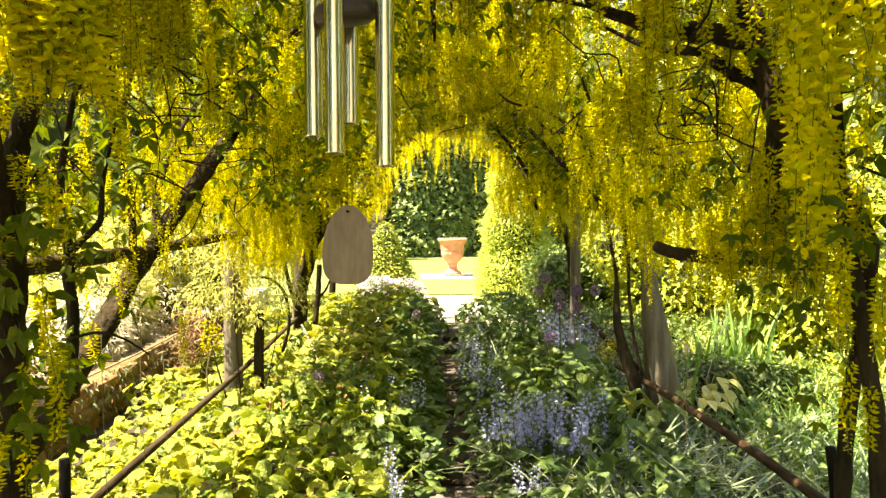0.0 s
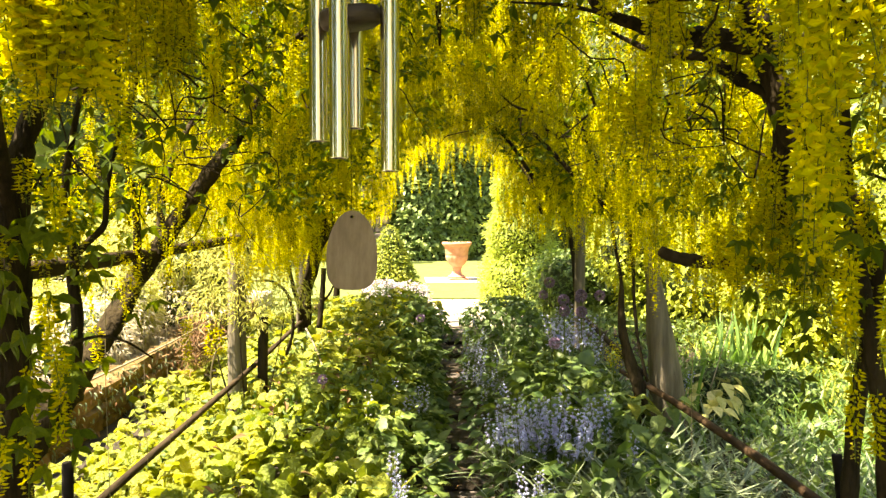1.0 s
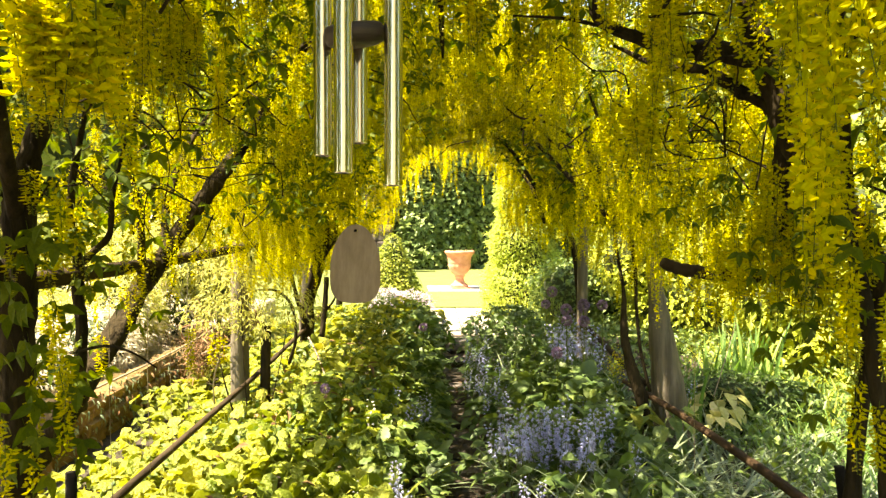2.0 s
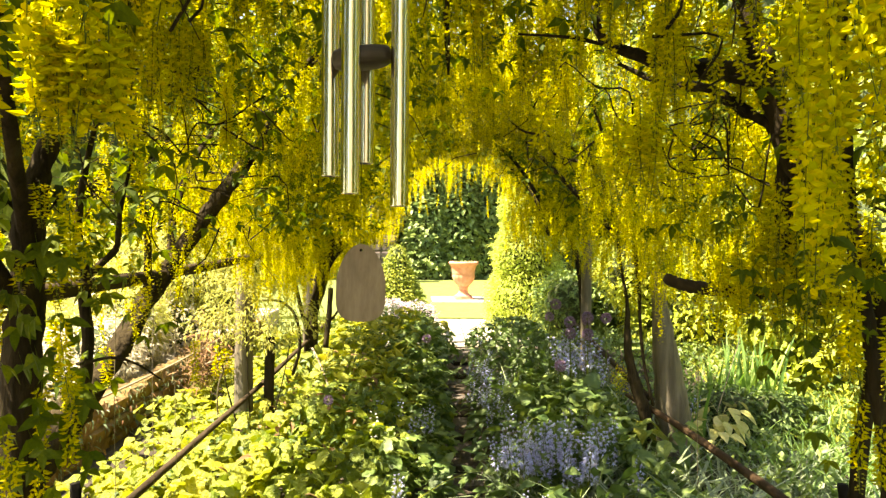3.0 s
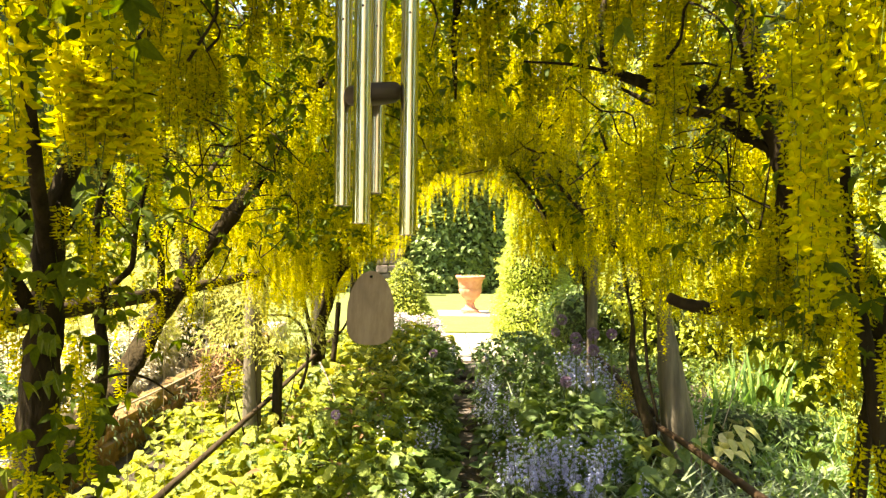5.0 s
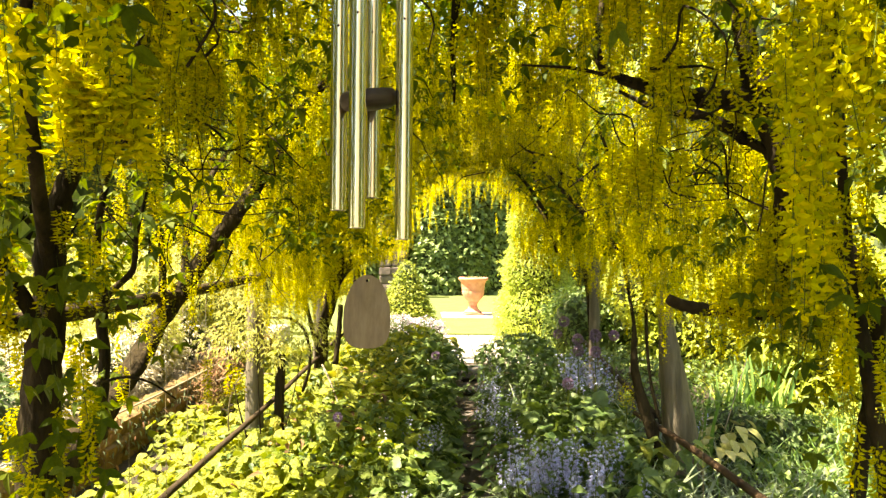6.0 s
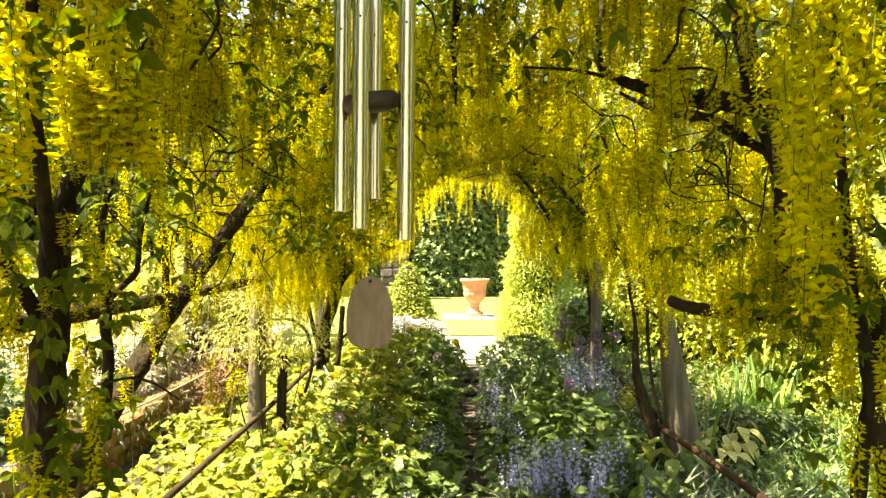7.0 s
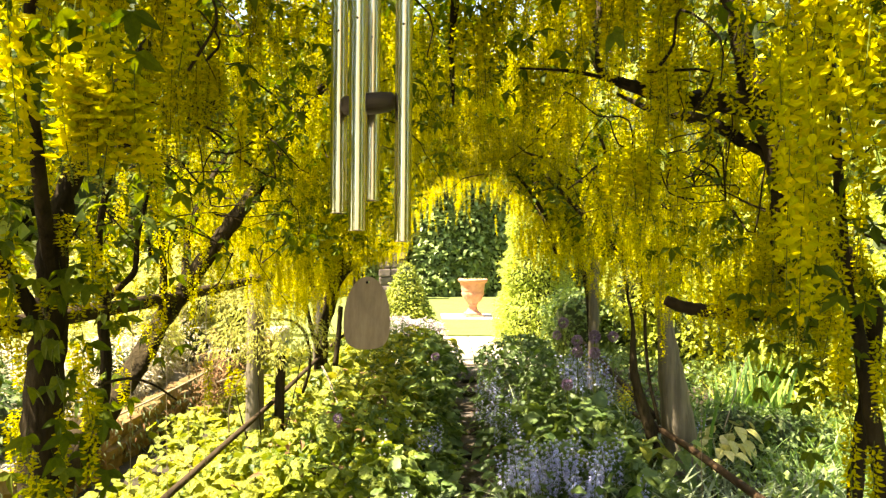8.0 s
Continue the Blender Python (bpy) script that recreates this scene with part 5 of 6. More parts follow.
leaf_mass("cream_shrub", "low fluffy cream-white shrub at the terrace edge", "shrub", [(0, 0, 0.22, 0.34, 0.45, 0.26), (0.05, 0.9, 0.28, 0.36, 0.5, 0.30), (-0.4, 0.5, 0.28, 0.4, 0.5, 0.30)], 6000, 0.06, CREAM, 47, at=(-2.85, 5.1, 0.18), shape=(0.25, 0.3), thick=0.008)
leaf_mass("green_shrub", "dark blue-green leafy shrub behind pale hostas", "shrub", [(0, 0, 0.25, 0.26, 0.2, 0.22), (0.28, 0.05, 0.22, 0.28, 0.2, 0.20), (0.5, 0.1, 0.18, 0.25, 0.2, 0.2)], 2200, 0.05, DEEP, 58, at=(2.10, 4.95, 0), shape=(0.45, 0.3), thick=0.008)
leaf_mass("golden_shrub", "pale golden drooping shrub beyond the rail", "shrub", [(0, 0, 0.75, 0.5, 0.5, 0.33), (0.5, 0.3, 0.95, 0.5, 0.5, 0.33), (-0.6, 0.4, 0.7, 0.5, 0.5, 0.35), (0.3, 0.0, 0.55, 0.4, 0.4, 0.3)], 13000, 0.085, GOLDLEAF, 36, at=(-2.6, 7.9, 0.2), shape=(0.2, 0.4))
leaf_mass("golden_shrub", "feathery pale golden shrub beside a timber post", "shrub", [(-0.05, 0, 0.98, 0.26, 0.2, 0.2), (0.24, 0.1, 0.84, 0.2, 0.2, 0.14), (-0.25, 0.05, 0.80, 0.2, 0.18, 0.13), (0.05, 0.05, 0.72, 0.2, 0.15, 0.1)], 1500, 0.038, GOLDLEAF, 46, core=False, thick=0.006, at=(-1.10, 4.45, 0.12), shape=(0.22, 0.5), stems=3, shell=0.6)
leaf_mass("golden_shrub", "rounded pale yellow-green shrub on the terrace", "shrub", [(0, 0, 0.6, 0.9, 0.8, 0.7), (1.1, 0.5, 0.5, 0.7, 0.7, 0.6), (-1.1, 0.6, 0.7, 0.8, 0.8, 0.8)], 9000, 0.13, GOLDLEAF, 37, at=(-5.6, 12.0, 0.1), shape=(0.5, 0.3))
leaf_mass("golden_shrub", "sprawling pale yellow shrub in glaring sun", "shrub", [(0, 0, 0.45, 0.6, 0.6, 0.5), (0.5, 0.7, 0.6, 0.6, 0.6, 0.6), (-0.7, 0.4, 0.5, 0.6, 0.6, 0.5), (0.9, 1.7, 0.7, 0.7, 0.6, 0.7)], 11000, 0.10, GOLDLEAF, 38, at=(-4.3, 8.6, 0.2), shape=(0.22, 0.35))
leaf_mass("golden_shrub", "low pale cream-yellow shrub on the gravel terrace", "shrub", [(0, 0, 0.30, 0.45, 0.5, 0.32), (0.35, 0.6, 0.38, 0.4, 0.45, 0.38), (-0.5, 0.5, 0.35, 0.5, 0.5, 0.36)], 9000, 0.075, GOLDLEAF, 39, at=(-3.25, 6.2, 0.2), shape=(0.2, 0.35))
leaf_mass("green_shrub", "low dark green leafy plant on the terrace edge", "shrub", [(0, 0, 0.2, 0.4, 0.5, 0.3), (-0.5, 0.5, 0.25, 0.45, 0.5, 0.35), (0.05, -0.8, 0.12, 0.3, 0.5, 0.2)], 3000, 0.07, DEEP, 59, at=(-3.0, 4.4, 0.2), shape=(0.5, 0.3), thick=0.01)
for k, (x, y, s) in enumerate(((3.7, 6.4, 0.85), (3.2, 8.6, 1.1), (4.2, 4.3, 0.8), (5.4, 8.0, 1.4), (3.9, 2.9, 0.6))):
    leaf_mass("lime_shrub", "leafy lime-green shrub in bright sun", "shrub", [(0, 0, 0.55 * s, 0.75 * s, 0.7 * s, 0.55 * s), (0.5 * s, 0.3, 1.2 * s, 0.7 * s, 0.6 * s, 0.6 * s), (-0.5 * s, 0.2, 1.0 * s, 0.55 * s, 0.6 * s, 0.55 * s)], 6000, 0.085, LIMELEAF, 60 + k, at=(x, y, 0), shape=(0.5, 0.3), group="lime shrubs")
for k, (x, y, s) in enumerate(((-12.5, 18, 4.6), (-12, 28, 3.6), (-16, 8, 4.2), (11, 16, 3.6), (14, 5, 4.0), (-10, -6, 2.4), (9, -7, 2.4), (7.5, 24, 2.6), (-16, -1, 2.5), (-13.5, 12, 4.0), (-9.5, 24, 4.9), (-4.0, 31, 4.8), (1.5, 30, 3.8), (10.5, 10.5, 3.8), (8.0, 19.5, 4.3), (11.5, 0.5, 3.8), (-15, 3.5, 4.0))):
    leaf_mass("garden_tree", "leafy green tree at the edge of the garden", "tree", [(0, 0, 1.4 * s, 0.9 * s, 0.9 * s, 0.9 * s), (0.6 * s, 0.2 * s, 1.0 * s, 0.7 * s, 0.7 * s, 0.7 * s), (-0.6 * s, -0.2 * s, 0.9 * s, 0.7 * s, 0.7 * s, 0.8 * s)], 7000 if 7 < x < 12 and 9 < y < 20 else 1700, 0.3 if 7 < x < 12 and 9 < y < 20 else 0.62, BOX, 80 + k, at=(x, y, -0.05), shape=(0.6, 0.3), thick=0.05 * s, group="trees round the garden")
# unseen pale wall, added behind the viewer as a bright reflector for the tubes
thing("reflector_wall", "unseen pale wall for the chime tubes to reflect", "wall", kind="structure", me=bm_mesh("reflector_wall", slab_bm((13, 0.4, 7), 0.03), REFLECTOR), at=pose(0.5, -13.0, 3.4, 0, 0, 45))
thing("yard", "grey gravel yard before the arbour", "gravel yard", kind="structure", me=bm_mesh("yard", slab_bm((14, 10.5, 0.06), 0.01), YARD), at=pose(-0.5, -6.4, -0.02))
# grey stone gate pillar beside the hedge
pillar = thing("stone_pillar", "grey rubble stone pillar beside the hedge", "stone pillar", at=pose(-1.36, 20.6, -0.03))
g = np.random.RandomState(8)
for c in range(11):
    for k in range(2):
        bm = slab_bm((0.34 + g.uniform(-0.04, 0.04), 0.5, 0.22), 0.03, 0.02, 200 + c * 2 + k)
        part("stone", bm_mesh("stone", bm, GREYSTONE), pillar, at=pose(-0.19 + 0.36 * k + g.uniform(-0.02, 0.02), g.uniform(-0.03, 0.03), 0.12 + 0.235 * c))

# ---- beds of leafy plants ----
BROAD_LEAF = leaf_shape(1.0, 0.92, 0.30, 0.10, 4, petiole=0.9, point=1.3)
BROAD_LEAF = (BROAD_LEAF[0] + np.stack([np.zeros(len(BROAD_LEAF[0])), np.zeros(len(BROAD_LEAF[0])), 0.06 * np.sin(BROAD_LEAF[0][:, 0] * 9) * np.cos(BROAD_LEAF[0][:, 1] * 11)], 1), *BROAD_LEAF[1:])


def crinkled_leaf(width=0.8, droop=0.3, dome=0.16, steps=6, across=4, petiole=0.9):
    """A broad oval leaf, domed, with puckers between its side veins and a wavy margin."""
    vs, fs = [], []
    for i in range(steps + 1):
        u = i / steps
        w = width * 0.5 * max(0.0, math.sin(math.pi * u ** 0.66)) ** 0.8
        for j in range(across + 1):
            q = j / across * 2 - 1
            pucker = 0.07 * math.sin(u * 20 - abs(q) * 3.0) * (0.3 + abs(q)) if 0 < i < steps else 0
            vs.append((u - 0.05 * abs(q) * (u < 0.2), q * w, -droop * u * u - dome * width * q * q + 0.10 * abs(q) + pucker))
    for i in range(steps):
        for j in range(across):
            a = i * (across + 1) + j
            b = a + across + 1
            fs += [(a, b, b + 1), (a, b + 1, a + 1)]
    n, m = len(vs), [0] * len(fs)
    vs += [(0, -0.012, 0), (0, 0.012, 0), (-petiole * 0.55, 0.01, -petiole * 0.8), (-petiole * 0.55, -0.01, -petiole * 0.8)]
    fs += [(n, n + 1, n + 2), (n, n + 2, n + 3)]
    return np.array(vs), np.array(fs), np.array(m + [1, 1])


OVAL_LEAF = crinkled_leaf()
DEEP_LEAF = leaf_shape(1.0, 0.62, 0.35, 0.12, 4, petiole=0.8, point=1.2)


def bed_height(x, y):
    """The height of the leaves over the soil."""
    d = np.abs(x - path_x(y))
    h = 0.10 + 0.30 * np.clip((d - 0.10) / 0.35, 0, 1) + 0.02 * np.clip(y - 4, 0, 4)
    h = h - np.where(x < 0, 0.28, 0.15) * np.clip((np.abs(x) - 1.05) / 0.5, 0, 1)
    h = h * (1 - 0.42 * np.exp(-((x - 1.55) / 0.22) ** 2))
    return h + 0.05 * np.sin(x * 5.1 + y * 1.7) * np.cos(y * 3.3 - x * 2.0)


def leaf_bed(name, label, x0, x1, y0, y1, density, template, mats, size, seed, clear=0.095, low=0.45):
    g = np.random.RandomState(seed)
    n = int((x1 - x0) * (y1 - y0) * density)
    x, y = g.uniform(x0, x1, n), g.uniform(y0, y1, n)
    ok = np.abs(x - path_x(y)) > clear + 0.04 * np.sin(y * 6)
    x, y = x[ok], y[ok]
    z = np.maximum(bed_height(x, y), 0.07) * g.uniform(low, 1.05, len(x))
    # leaves turn away from the crown of their own clump, and towards the path at its edge
    wx, wy = 0.14 * np.sin(y * 4.1 + 0.7 * x), 0.14 * np.sin(x * 4.7 + 1.0)
    cx, cy = np.round((x + wx) / 0.28) * 0.28 - wx, np.round((y + wy) / 0.28) * 0.28 - wy
    az = np.arctan2(y - cy, x - cx) + g.uniform(-0.7, 0.7, len(x))
    toward = np.arctan2(np.zeros(len(x)), path_x(y) - x)
    az = np.where((np.abs(x - path_x(y)) < 0.38) & (g.rand(len(x)) < 0.6), toward + g.uniform(-0.7, 0.7, len(x)), az)
    s = g.uniform(0.6, 1.25, len(x)) * size
    t = scatter(template, np.stack([x, y, z], 1), turns(az, g.normal(0.2, 0.48, len(x)), g.normal(0, 0.46, len(x))), s)
    return thing(name, label, "ground cover", kind="stuff", me=mesh_of(name, t[0], t[1], mats, t[2], smooth=True))


leaf_bed("broad_leaf_bed", "bed of broad puckered yellow-green leaves in full sun", -1.72, -0.80, 1.8, 5.2, 450, OVAL_LEAF, [BROAD, STALK], 0.105, 41, low=0.4)
leaf_bed("broad_leaf_bed", "bed of broad puckered green leaves in dappled sun", -0.92, -0.14, 1.8, 5.6, 400, OVAL_LEAF, [FRESH, STALK], 0.112, 39, low=0.35)
leaf_bed("broad_leaf_bed", "sunlit bed of broad leaves towards the far border", -2.12, -0.14, 5.2, 9.2, 430, BROAD_LEAF, [BROAD, STALK], 0.110, 40, low=0.4)
leaf_bed("broad_leaf_bed", "bright leaves at the foot of the stone wall", -2.02, -1.72, 3.2, 5.2, 330, BROAD_LEAF, [BROAD, STALK], 0.085, 48, low=0.4)
leaf_bed("broad_leaf_bed", "crinkled mid-green broad leaves along the path", -0.30, 0.12, 1.8, 9.2, 380, OVAL_LEAF, [MIDLEAF, STALK], 0.108, 45)
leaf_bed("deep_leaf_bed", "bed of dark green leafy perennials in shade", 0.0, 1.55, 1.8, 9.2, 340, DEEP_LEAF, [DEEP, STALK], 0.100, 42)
leaf_bed("ribbed_leaf_bed", "broad ribbed green leaves before the timber post", 0.62, 1.46, 3.75, 5.6, 150, OVAL_LEAF, [MIDLEAF, STALK], 0.135, 49, low=0.8)
leaf_bed("small_leaf_bed", "small-leaved green plants filling the border", 1.5, 3.6, 1.8, 9.2, 420, simple_leaf(0.6, 0.35), [MIDLEAF, STALK], 0.060, 43)
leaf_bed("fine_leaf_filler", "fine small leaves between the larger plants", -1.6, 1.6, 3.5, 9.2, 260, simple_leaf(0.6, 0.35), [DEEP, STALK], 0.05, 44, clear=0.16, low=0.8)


def blade(steps=5, bend=0.6, width=0.04):
    """A strap leaf rising along z and arching towards x."""
    vs, fs = [], []
    for i in range(steps + 1):
        s = i / steps
        w = width * (1 - s ** 2.2) * 0.5
        x, z = bend * s * s, s * (1 - 0.35 * bend * s)
        vs += [(x - w * 0.15, -w, z), (x, 0, z), (x - w * 0.15, w, z)]
    for i in range(steps):
        a, b = 3 * i, 3 * i + 3
        for q in ((a, b, b + 1, a + 1), (a + 1, b + 1, b + 2, a + 2)):
            fs += [(q[0], q[1], q[2]), (q[0], q[2], q[3])]
    return np.array(vs), np.array(fs), np.zeros(len(fs), dtype=int)


def spin(az, lean):
    z = np.zeros(len(az))
    return turns(az, lean, z)


def strap_tuft(name, label, x0, x1, y0, y1, count, height, mat, seed, bend=0.8, width=0.05):
    g = np.random.RandomState(seed)
    x, y = g.uniform(x0, x1, count), g.uniform(y0, y1, count)
    ok = np.abs(x - path_x(y)) > 0.2
    x, y = x[ok], y[ok]
    t = scatter(blade(5, bend, width), np.stack([x, y, np.full(len(x), 0.02)], 1), spin(g.uniform(0, 6.28, len(x)), g.uniform(-0.1, 0.45, len(x))), g.uniform(0.6, 1.2, len(x)) * height)
    return thing(name, label, "ground cover", kind="stuff", me=mesh_of(name, t[0], t[1], mat))


strap_tuft("strap_leaves", "arching grey-green strap leaves of bulbs", 0.75, 1.52, 2.0, 3.9, 820, 0.42, STRAP, 51, 0.85, 0.05)
strap_tuft("strap_leaves", "low grey-green grassy leaves beside the rail", 1.6, 2.5, 1.8, 4.6, 900, 0.30, STRAP, 55, 0.8, 0.05)
strap_tuft("strap_leaves", "arching green bulb leaves among bluebells", 0.3, 1.0, 2.6, 4.2, 300, 0.38, STRAP, 52, 0.8, 0.045)
strap_tuft("strap_leaves", "fine grassy leaves in the far border", 0.5, 1.6, 4.5, 8.5, 420, 0.45, STRAP, 53, 0.6, 0.04)
strap_tuft("grass_blades", "bright sunlit grass beyond the rail", 2.0, 3.4, 3.0, 6.4, 1300, 0.34, IRIS, 56, 0.6, 0.04)
strap_tuft("grass_blades", "tufts of yellow-green grass in full sun", 2.6, 4.2, 4.6, 7.6, 600, 0.40, LIMELEAF, 57, 0.6, 0.04)
strap_tuft("grass_blades", "long bright grass blades among broad leaves", -1.0, -0.2, 2.2, 3.4, 50, 0.5, LIMELEAF, 54, 0.7, 0.035)


def iris(x, y, count, height, mat, seed):
    g = np.random.RandomState(seed)
    ob = thing("iris_clump", "clump of upright sword-shaped green iris leaves", "plant", group="iris clumps", at=pose(x, y, 0))
    me = mesh_of("blade", *blade(6, 0.22, 0.052)[:2], mat)
    for k in range(count):
        s = height * g.uniform(0.65, 1.1)
        part("blade", me, ob, at=Matrix.LocRotScale((g.uniform(-0.12, 0.12), g.uniform(-0.1, 0.1), 0), Euler((g.uniform(-0.12, 0.12), g.uniform(-0.15, 0.2), g.uniform(0, 6.28))), Vector((s, s, s))))
    return ob


iris(1.74, 4.75, 9, 0.72, IRIS, 1)
iris(1.64, 4.1, 6, 0.5, IRIS, 2)
iris(2.15, 5.2, 24, 0.72, IRIS, 3)
iris(2.45, 5.5, 28, 0.76, IRIS, 4)
iris(2.7, 5.7, 28, 0.76, IRIS, 5)


def hosta(x, y, count, size, mat, seed, label):
    g = np.random.RandomState(seed)
    ob = thing("hosta", label, "plant", at=pose(x, y, 0))
    me = mesh_of("leaf", *leaf_shape(1, 0.72, 0.35, 0.12, 5, petiole=1.0)[:2], mat)
    for k in range(count):
        a = k * 2.4
        part("leaf", me, ob, at=Matrix.LocRotScale((0.10 * math.cos(a), 0.10 * math.sin(a), 0.40 - 0.010 * k), Euler((g.uniform(-0.3, 0.3), g.uniform(0.1, 0.7), a)), Vector((1, 1, 1)) * size * g.uniform(0.8, 1.2)))


hosta(1.98, 4.7, 12, 0.14, PALELEAF, 1, "hosta with pale yellow drooping leaves behind the rail")
hosta(1.80, 4.35, 8, 0.11, PALELEAF, 2, "hosta with pale cream-green leaves beside the post")
hosta(1.42, 4.12, 11, 0.13, MIDLEAF, 6, "green broad-leaved plant at the foot of the post")
hosta(1.68, 4.12, 9, 0.10, PALELEAF, 7, "hosta with small cream-green leaves beside the rail")
hosta(1.22, 4.2, 9, 0.15, BROAD, 3, "green broad-leaved plant beside the stake")
hosta(0.05, 9.0, 9, 0.2, BROAD, 5, "green fern-like leaves spilling over the path")


# ---- flowers ----
def bell():
    """A small bell opening into six narrow pointed lobes that curl back."""
    vs, fs = [(0, 0, 0)], []
    for i in range(6):
        a = i / 6 * 2 * math.pi
        vs.append((0.30 * math.cos(a), 0.30 * math.sin(a), -0.45))
    for i in range(6):
        a = (i + 0.5) / 6 * 2 * math.pi
        vs.append((0.78 * math.cos(a), 0.78 * math.sin(a), -0.80))
    for i in range(6):
        j = (i + 1) % 6
        fs += [(0, 1 + i, 1 + j), (1 + i, 7 + i, 1 + j)]
    return np.array(vs), np.array(fs), np.zeros(len(fs), dtype=int)


def spike_mesh(name, height, flowers, mat, seed, bell_size=0.0195):
    """A flower spike: an arching stem with bells along its upper part."""
    g = np.random.RandomState(seed)
    bend = g.uniform(-0.12, 0.12, 2)

    def along(s):
        return np.array([bend[0] * s * s * height, bend[1] * s * s * height, s * height])
    v, q, c = limb_arrays([along(s) for s in (0, 0.35, 0.7, 1.0)], [0.003, 0.0028, 0.002, 0.001], 5, 3, 0.0)
    pcs = [(v, np.concatenate([q[:, [0, 1, 2]], q[:, [0, 2, 3]], c]), np.full(2 * len(q) + len(c), 1))]
    s = 0.60 + 0.40 * (np.arange(flowers) + 0.5) / flowers
    az = np.arange(flowers) * 2.4 + g.uniform(-0.4, 0.4, flowers)
    p = np.array([along(k) for k in s]) + np.stack([np.cos(az), np.sin(az), np.zeros(flowers)], 1) * (0.021 * (1.25 - 0.9 * (s - 0.5)))[:, None]
    pcs.append(scatter(bell(), p, turns(az, g.uniform(-0.9, -0.2, flowers), np.zeros(flowers)), bell_size * (1.25 - 0.7 * (s - 0.52) / 0.48)))
    v, f, m = join(pcs)
    return mesh_of(name, v, f, [mat, STALK], m)


BLUEBELLS = [spike_mesh("bluebell", 0.46, 25, BLUE, i, 0.0225) for i in range(5)]
WHITES = [spike_mesh("white_bell", 0.48, 15, WHITE, 20 + i) for i in range(2)]
fl = np.random.RandomState(77)


def plant_out(meshes, name, label, category, group, x, y, scale=1.0):
    thing(name, label, category, group, me=meshes[fl.randint(len(meshes))],
          at=Matrix.LocRotScale((x, y, 0.0), Euler((fl.uniform(-0.24, 0.24), fl.uniform(-0.24, 0.24), fl.uniform(0, 6.28))), Vector((1, 1, 1)) * scale))


for cx, cy, sx, sy, count, sc in ((0.655, 3.66, 0.17, 0.14, 36, 1.1), (0.53, 3.05, 0.06, 0.06, 5, 0.72), (-0.07, 4.6, 0.12, 0.18, 6, 0.95), (-0.10, 3.1, 0.05, 0.12, 4, 0.85), (0.52, 6.4, 0.22, 1.3, 28, 0.82), (0.46, 5.2, 0.12, 0.4, 4, 0.9),
                                  (-1.05, 3.1, 0.12, 0.2, 6, 0.5), (1.25, 6.1, 0.2, 0.4, 12, 1.4), (1.65, 4.9, 0.1, 0.2, 5, 1.0), (1.0, 4.9, 0.2, 0.4, 4, 0.9)):
    for k in range(count):
        plant_out(BLUEBELLS, "bluebell", "pale violet-blue bluebell spike rising from strap leaves", "flower", "bluebells", cx + fl.randn() * sx * 0.7, cy + fl.randn() * sy * 0.7, sc * fl.uniform(0.8, 1.12))
for x, y, sc in ((-0.31, 4.05, 1.0), (-0.13, 3.3, 0.85), (0.40, 5.0, 0.95), (0.62, 5.6, 1.0), (-0.33, 3.2, 0.7)):
    plant_out(WHITES, "white_bell", "white bell-flowered spike among broad leaves", "flower", "white bells", x, y, sc)


def allium_mesh():
    g = np.random.RandomState(2)
    n = 150
    d = g.randn(n, 3)
    d /= np.linalg.norm(d, axis=1)[:, None]
    star = (np.array([(0, 0, 0), (1, 0.22, 0.2), (1, -0.22, 0.2), (0.9, 0, -0.35)]), np.array([(0, 1, 2), (0, 2, 3), (0, 3, 1)]), np.zeros(3, dtype=int))
    return scatter(star, d * 0.026, turns(np.arctan2(d[:, 1], d[:, 0]), -np.arcsin(d[:, 2]), g.uniform(0, 3, n)), np.full(n, 0.02))


AL = allium_mesh()
HEAD = mesh_of("flower_head", AL[0], AL[1], PURPLE)
for x, y, z, s in ((1.34, 6.0, 0.80, 1.15), (1.19, 6.0, 0.76, 1.1), (1.12, 5.6, 0.72, 1.0), (1.14, 6.4, 0.87, 1.1), (0.90, 4.8, 0.61, 0.9), (1.28, 5.7, 0.70, 1.05), (1.40, 6.3, 0.74, 1.0), (1.05, 6.2, 0.78, 0.9), (-0.02, 6.6, 0.52, 0.9), (-0.62, 4.4, 0.46, 0.7), (1.45, 5.8, 0.82, 1.0)):
    ob = thing("allium", "purple round allium head on a bare green stem", "flower", "alliums", at=pose(x, y, 0))
    limb("stem", [(0.03, 0, 0), (0.01, 0.01, z * 0.5), (0, 0, z - 0.02)], [0.005, 0.004, 0.0035], STALK, ob, "", 6, 3, 0.0)
    part("flower_head", HEAD, ob, "round purple flower head", at=Matrix.LocRotScale((0, 0, z), Euler((fl.rand() * 6, fl.rand() * 6, 0)), Vector((s, s, s))))

# small yellow flower spray by the stake
g = np.random.RandomState(15)
ob = thing("yellow_spray", "small spray of yellow flowers beside the stake", "flower", at=pose(1.24, 4.55, 0.42))
n = 260
t = scatter((np.array([(0, 0, 0), (1, 0.5, 0.3), (1, -0.5, 0.3)]), np.array([(0, 1, 2)]), np.zeros(1, dtype=int)), g.randn(n, 3) * np.array([0.035, 0.035, 0.045]) + np.array([0, 0, 0.16]), turns(g.uniform(0, 6.28, n), g.uniform(-1, 1, n), g.uniform(-1, 1, n)), np.full(n, 0.010))
part("blossom", mesh_of("blossom", t[0], t[1], PETAL), ob)
limb("stem", [(0, 0, -0.4), (0.0, 0, -0.1), (0, 0, 0.14)], [0.003] * 3, STALK, ob, "", 5, 2, 0.0)

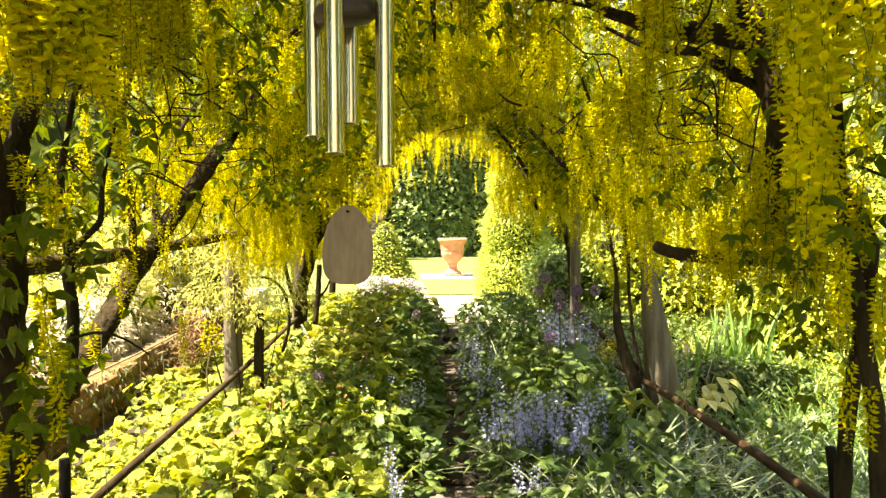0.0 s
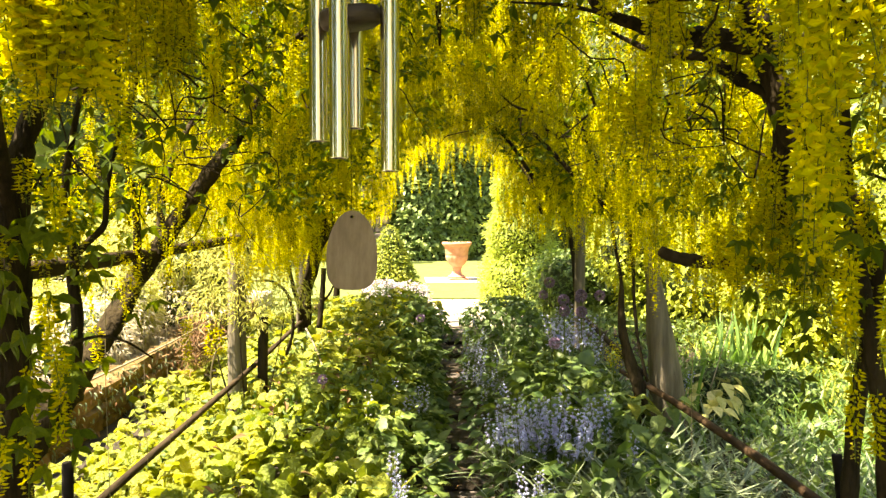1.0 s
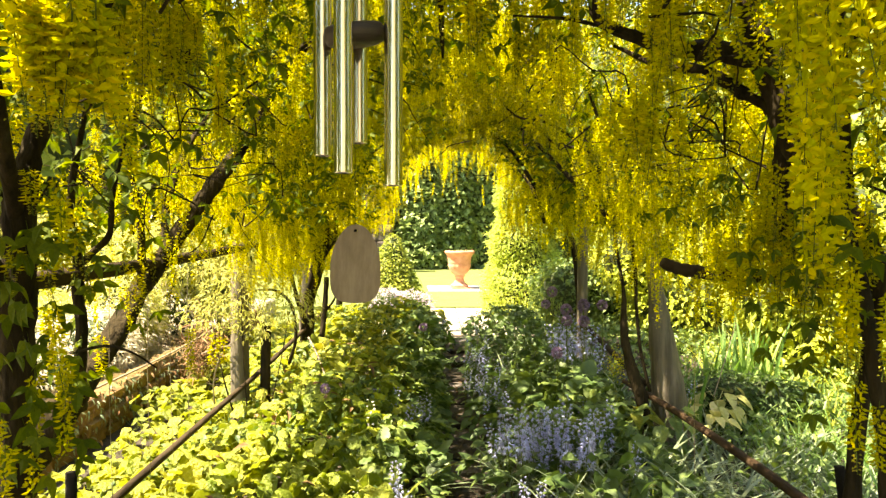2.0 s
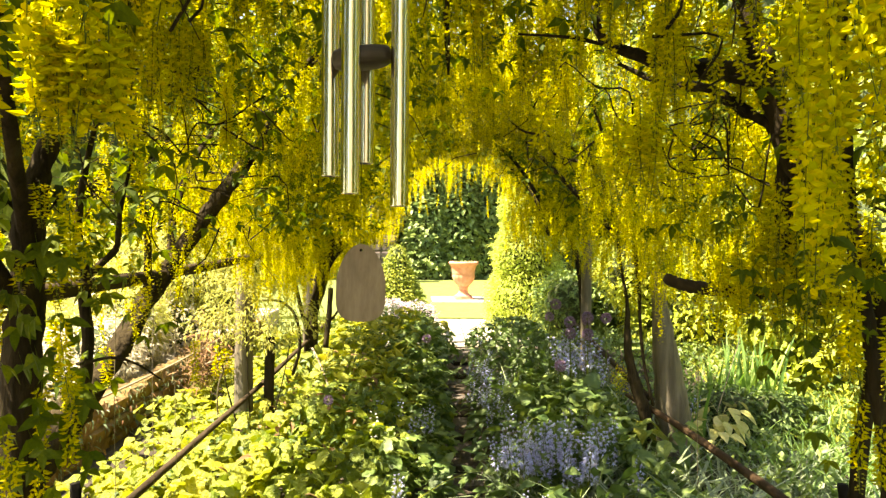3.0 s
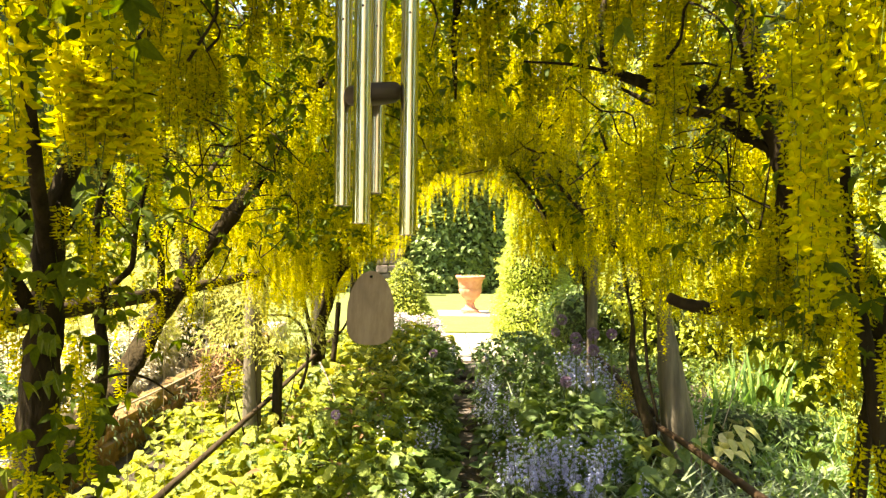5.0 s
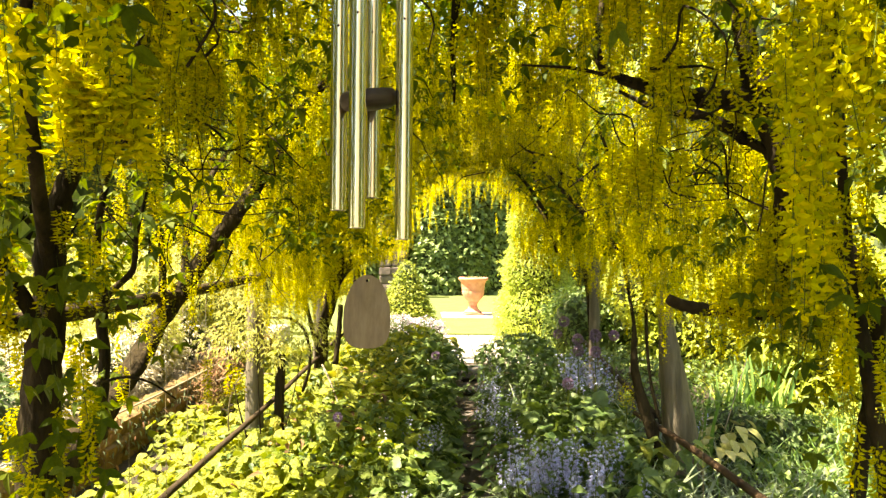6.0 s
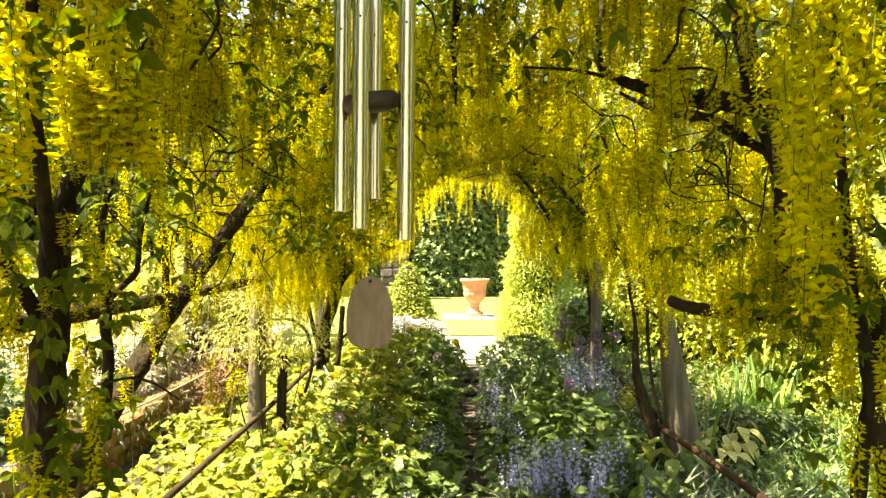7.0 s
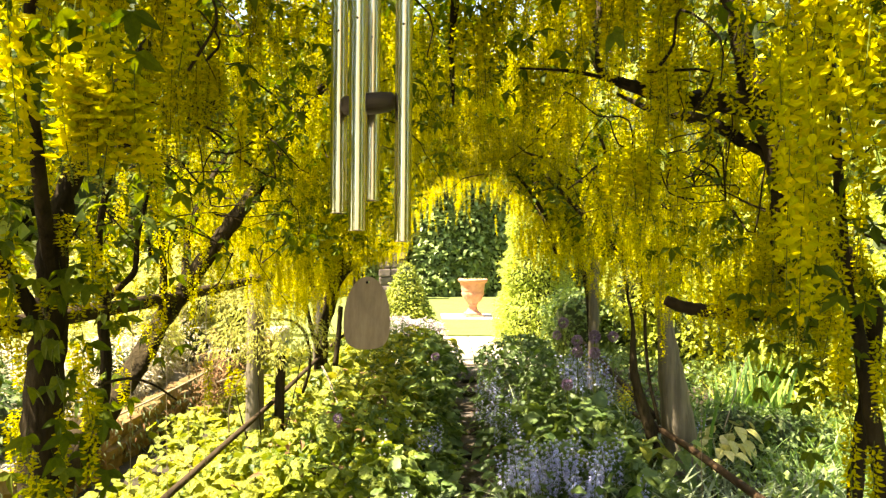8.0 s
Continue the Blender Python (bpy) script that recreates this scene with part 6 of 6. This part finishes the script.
# dead twigs beyond the low rail
for pts, r in (([(-1.75, 3.3, 0.62), (-1.5, 4.2, 0.72), (-1.28, 5.0, 0.86)], 0.006), ([(-1.45, 4.9, 0.18), (-1.42, 4.8, 0.45), (-1.32, 4.75, 0.66), (-1.12, 4.8, 0.80)], 0.006), ([(-1.6, 5.1, 0.55), (-1.4, 5.0, 0.62), (-1.15, 4.95, 0.63)], 0.005), ([(-0.98, 6.0, 0.52), (-0.85, 5.6, 0.45), (-0.72, 5.2, 0.34)], 0.009), ([(1.9, 4.6, 0.35), (2.1, 4.9, 0.55), (2.3, 5.2, 0.75)], 0.004)):
    thing("dead_twig", "bare pale dead twig among the plants", "twig", "dead twigs", me=mesh_of("dead_twig", *(lambda a: (a[0], [a[1], a[2]]))(limb_arrays(pts, [r, r * 0.9, r * 0.7, r * 0.5][:len(pts)], 6, 5, 0.1)), TWIG, smooth=True))

# brown fern litter at the end of the wall
g = np.random.RandomState(19)
n = 900
p = np.stack([g.normal(-1.98, 0.07, n), g.normal(6.35, 0.2, n), np.abs(g.normal(0.30, 0.13, n))], 1)
t = scatter(leaf_shape(1, 0.11, 0.4, 0.1, 3), p, turns(g.uniform(0, 6.28, n), g.normal(-0.7, 0.7, n), g.uniform(-1, 1, n)), g.uniform(0.05, 0.15, n))
thing("dry_fern", "heap of dry russet fern fronds by the wall", "plant litter", kind="stuff", me=mesh_of("dry_fern", t[0], t[1], DRY))

n = 2000
p = np.stack([g.normal(-2.25, 0.05, n), g.uniform(3.0, 8.0, n), g.uniform(0.02, 0.33, n)], 1)
t = scatter(leaf_shape(1, 0.35, 0.5, 0.1, 3), p, turns(g.normal(0, 0.9, n), g.uniform(0.1, 1.3, n), g.uniform(-0.6, 0.6, n)), g.uniform(0.025, 0.06, n))
thing("wall_grass", "dry yellowish grass and moss hanging over the stone wall", "grass", kind="stuff", me=mesh_of("wall_grass", t[0], t[1], [DRY, STRAP], np.repeat((g.rand(n) < 0.7).astype(int), len(t[1]) // n)))

# dry leaves caught on the broad-leaved plants
g = np.random.RandomState(29)
n = 70
x, y = g.uniform(-1.2, -0.35, n), g.uniform(2.6, 6.5, n)
p = np.stack([x, y, bed_height(x, y) + 0.02], 1)
t = scatter(leaf_shape(1, 0.45, 0.3, 0.3, 3), p, turns(g.uniform(0, 6.28, n), g.uniform(-0.4, 0.6, n), g.uniform(-0.6, 0.6, n)), g.uniform(0.04, 0.09, n))
thing("fallen_leaves", "dry orange-brown leaves lying on green foliage", "leaf litter", kind="stuff", me=mesh_of("fallen_leaves", t[0], t[1], DRY))

# leaf litter and small stones on the path
g = np.random.RandomState(20)
n = 260
y = g.uniform(1.5, 9.3, n)
p = np.stack([path_x(y) + g.uniform(-0.22, 0.22, n), y, np.full(n, 0.0)], 1)
t = scatter(leaf_shape(1, 0.5, 0.3, 0.2, 3), p, turns(g.uniform(0, 6.28, n), g.uniform(-0.2, 0.2, n), g.uniform(-0.3, 0.3, n)), g.uniform(0.02, 0.05, n))
thing("path_litter", "fallen petals and brown leaves on the soil path", "leaf litter", kind="stuff", me=mesh_of("path_litter", t[0], t[1], DRY))
for k, (y, s) in enumerate(((3.3, 0.30), (4.0, 0.26), (4.7, 0.3), (5.4, 0.26), (6.1, 0.28), (6.9, 0.28), (7.7, 0.3), (8.5, 0.3))):
    bm = slab_bm((s, s * 1.2, 0.05), 0.018, 0.012, 300 + k)
    thing("stepping_stone", "dark worn stepping stone sunk in the soil path", "stepping stone", "stepping stones", me=bm_mesh("stepping_stone", bm, SOIL), at=pose(path_x(y) + 0.02 * math.sin(k * 2), y, -0.022, 0, 0, 20 * math.sin(k * 3)))

# ---- pieces of the wall and paving ----
g = np.random.RandomState(23)
STONES = [bm_mesh("stone", slab_bm((0.16, 0.34, 0.125), 0.035, 0.022, 400 + i, 2), STONE) for i in range(6)]
for c in range(3):
    y = -0.5 + 0.17 * (c % 2)
    while y < 9.6:
        ln = g.uniform(0.75, 1.3)
        part("stone", STONES[g.randint(6)], stone_wall, at=Matrix.LocRotScale((0.10 + g.uniform(-0.015, 0.015), y - 4.6 + 0.17 * ln, -0.10 + 0.13 * c + g.uniform(-0.012, 0.012)), Euler((g.uniform(-0.05, 0.05), g.uniform(-0.08, 0.08), g.uniform(-0.05, 0.05))), Vector((1, ln, g.uniform(1.0, 1.25)))))
        y += 0.34 * ln + 0.01
SLABS = [bm_mesh("slab", slab_bm((0.588, 0.564, 0.05), 0.008, 0.003, 500 + i), PAVE) for i in range(4)]
for i in range(5):
    for j in range(5):
        part("slab", SLABS[g.randint(4)], paving, at=Matrix.LocRotScale((-1.2 + 0.6 * i, -1.14 + 0.572 * j, 0.017 + g.uniform(0, 0.004)), Euler((g.uniform(-0.006, 0.006), g.uniform(-0.006, 0.006), 0)), None))
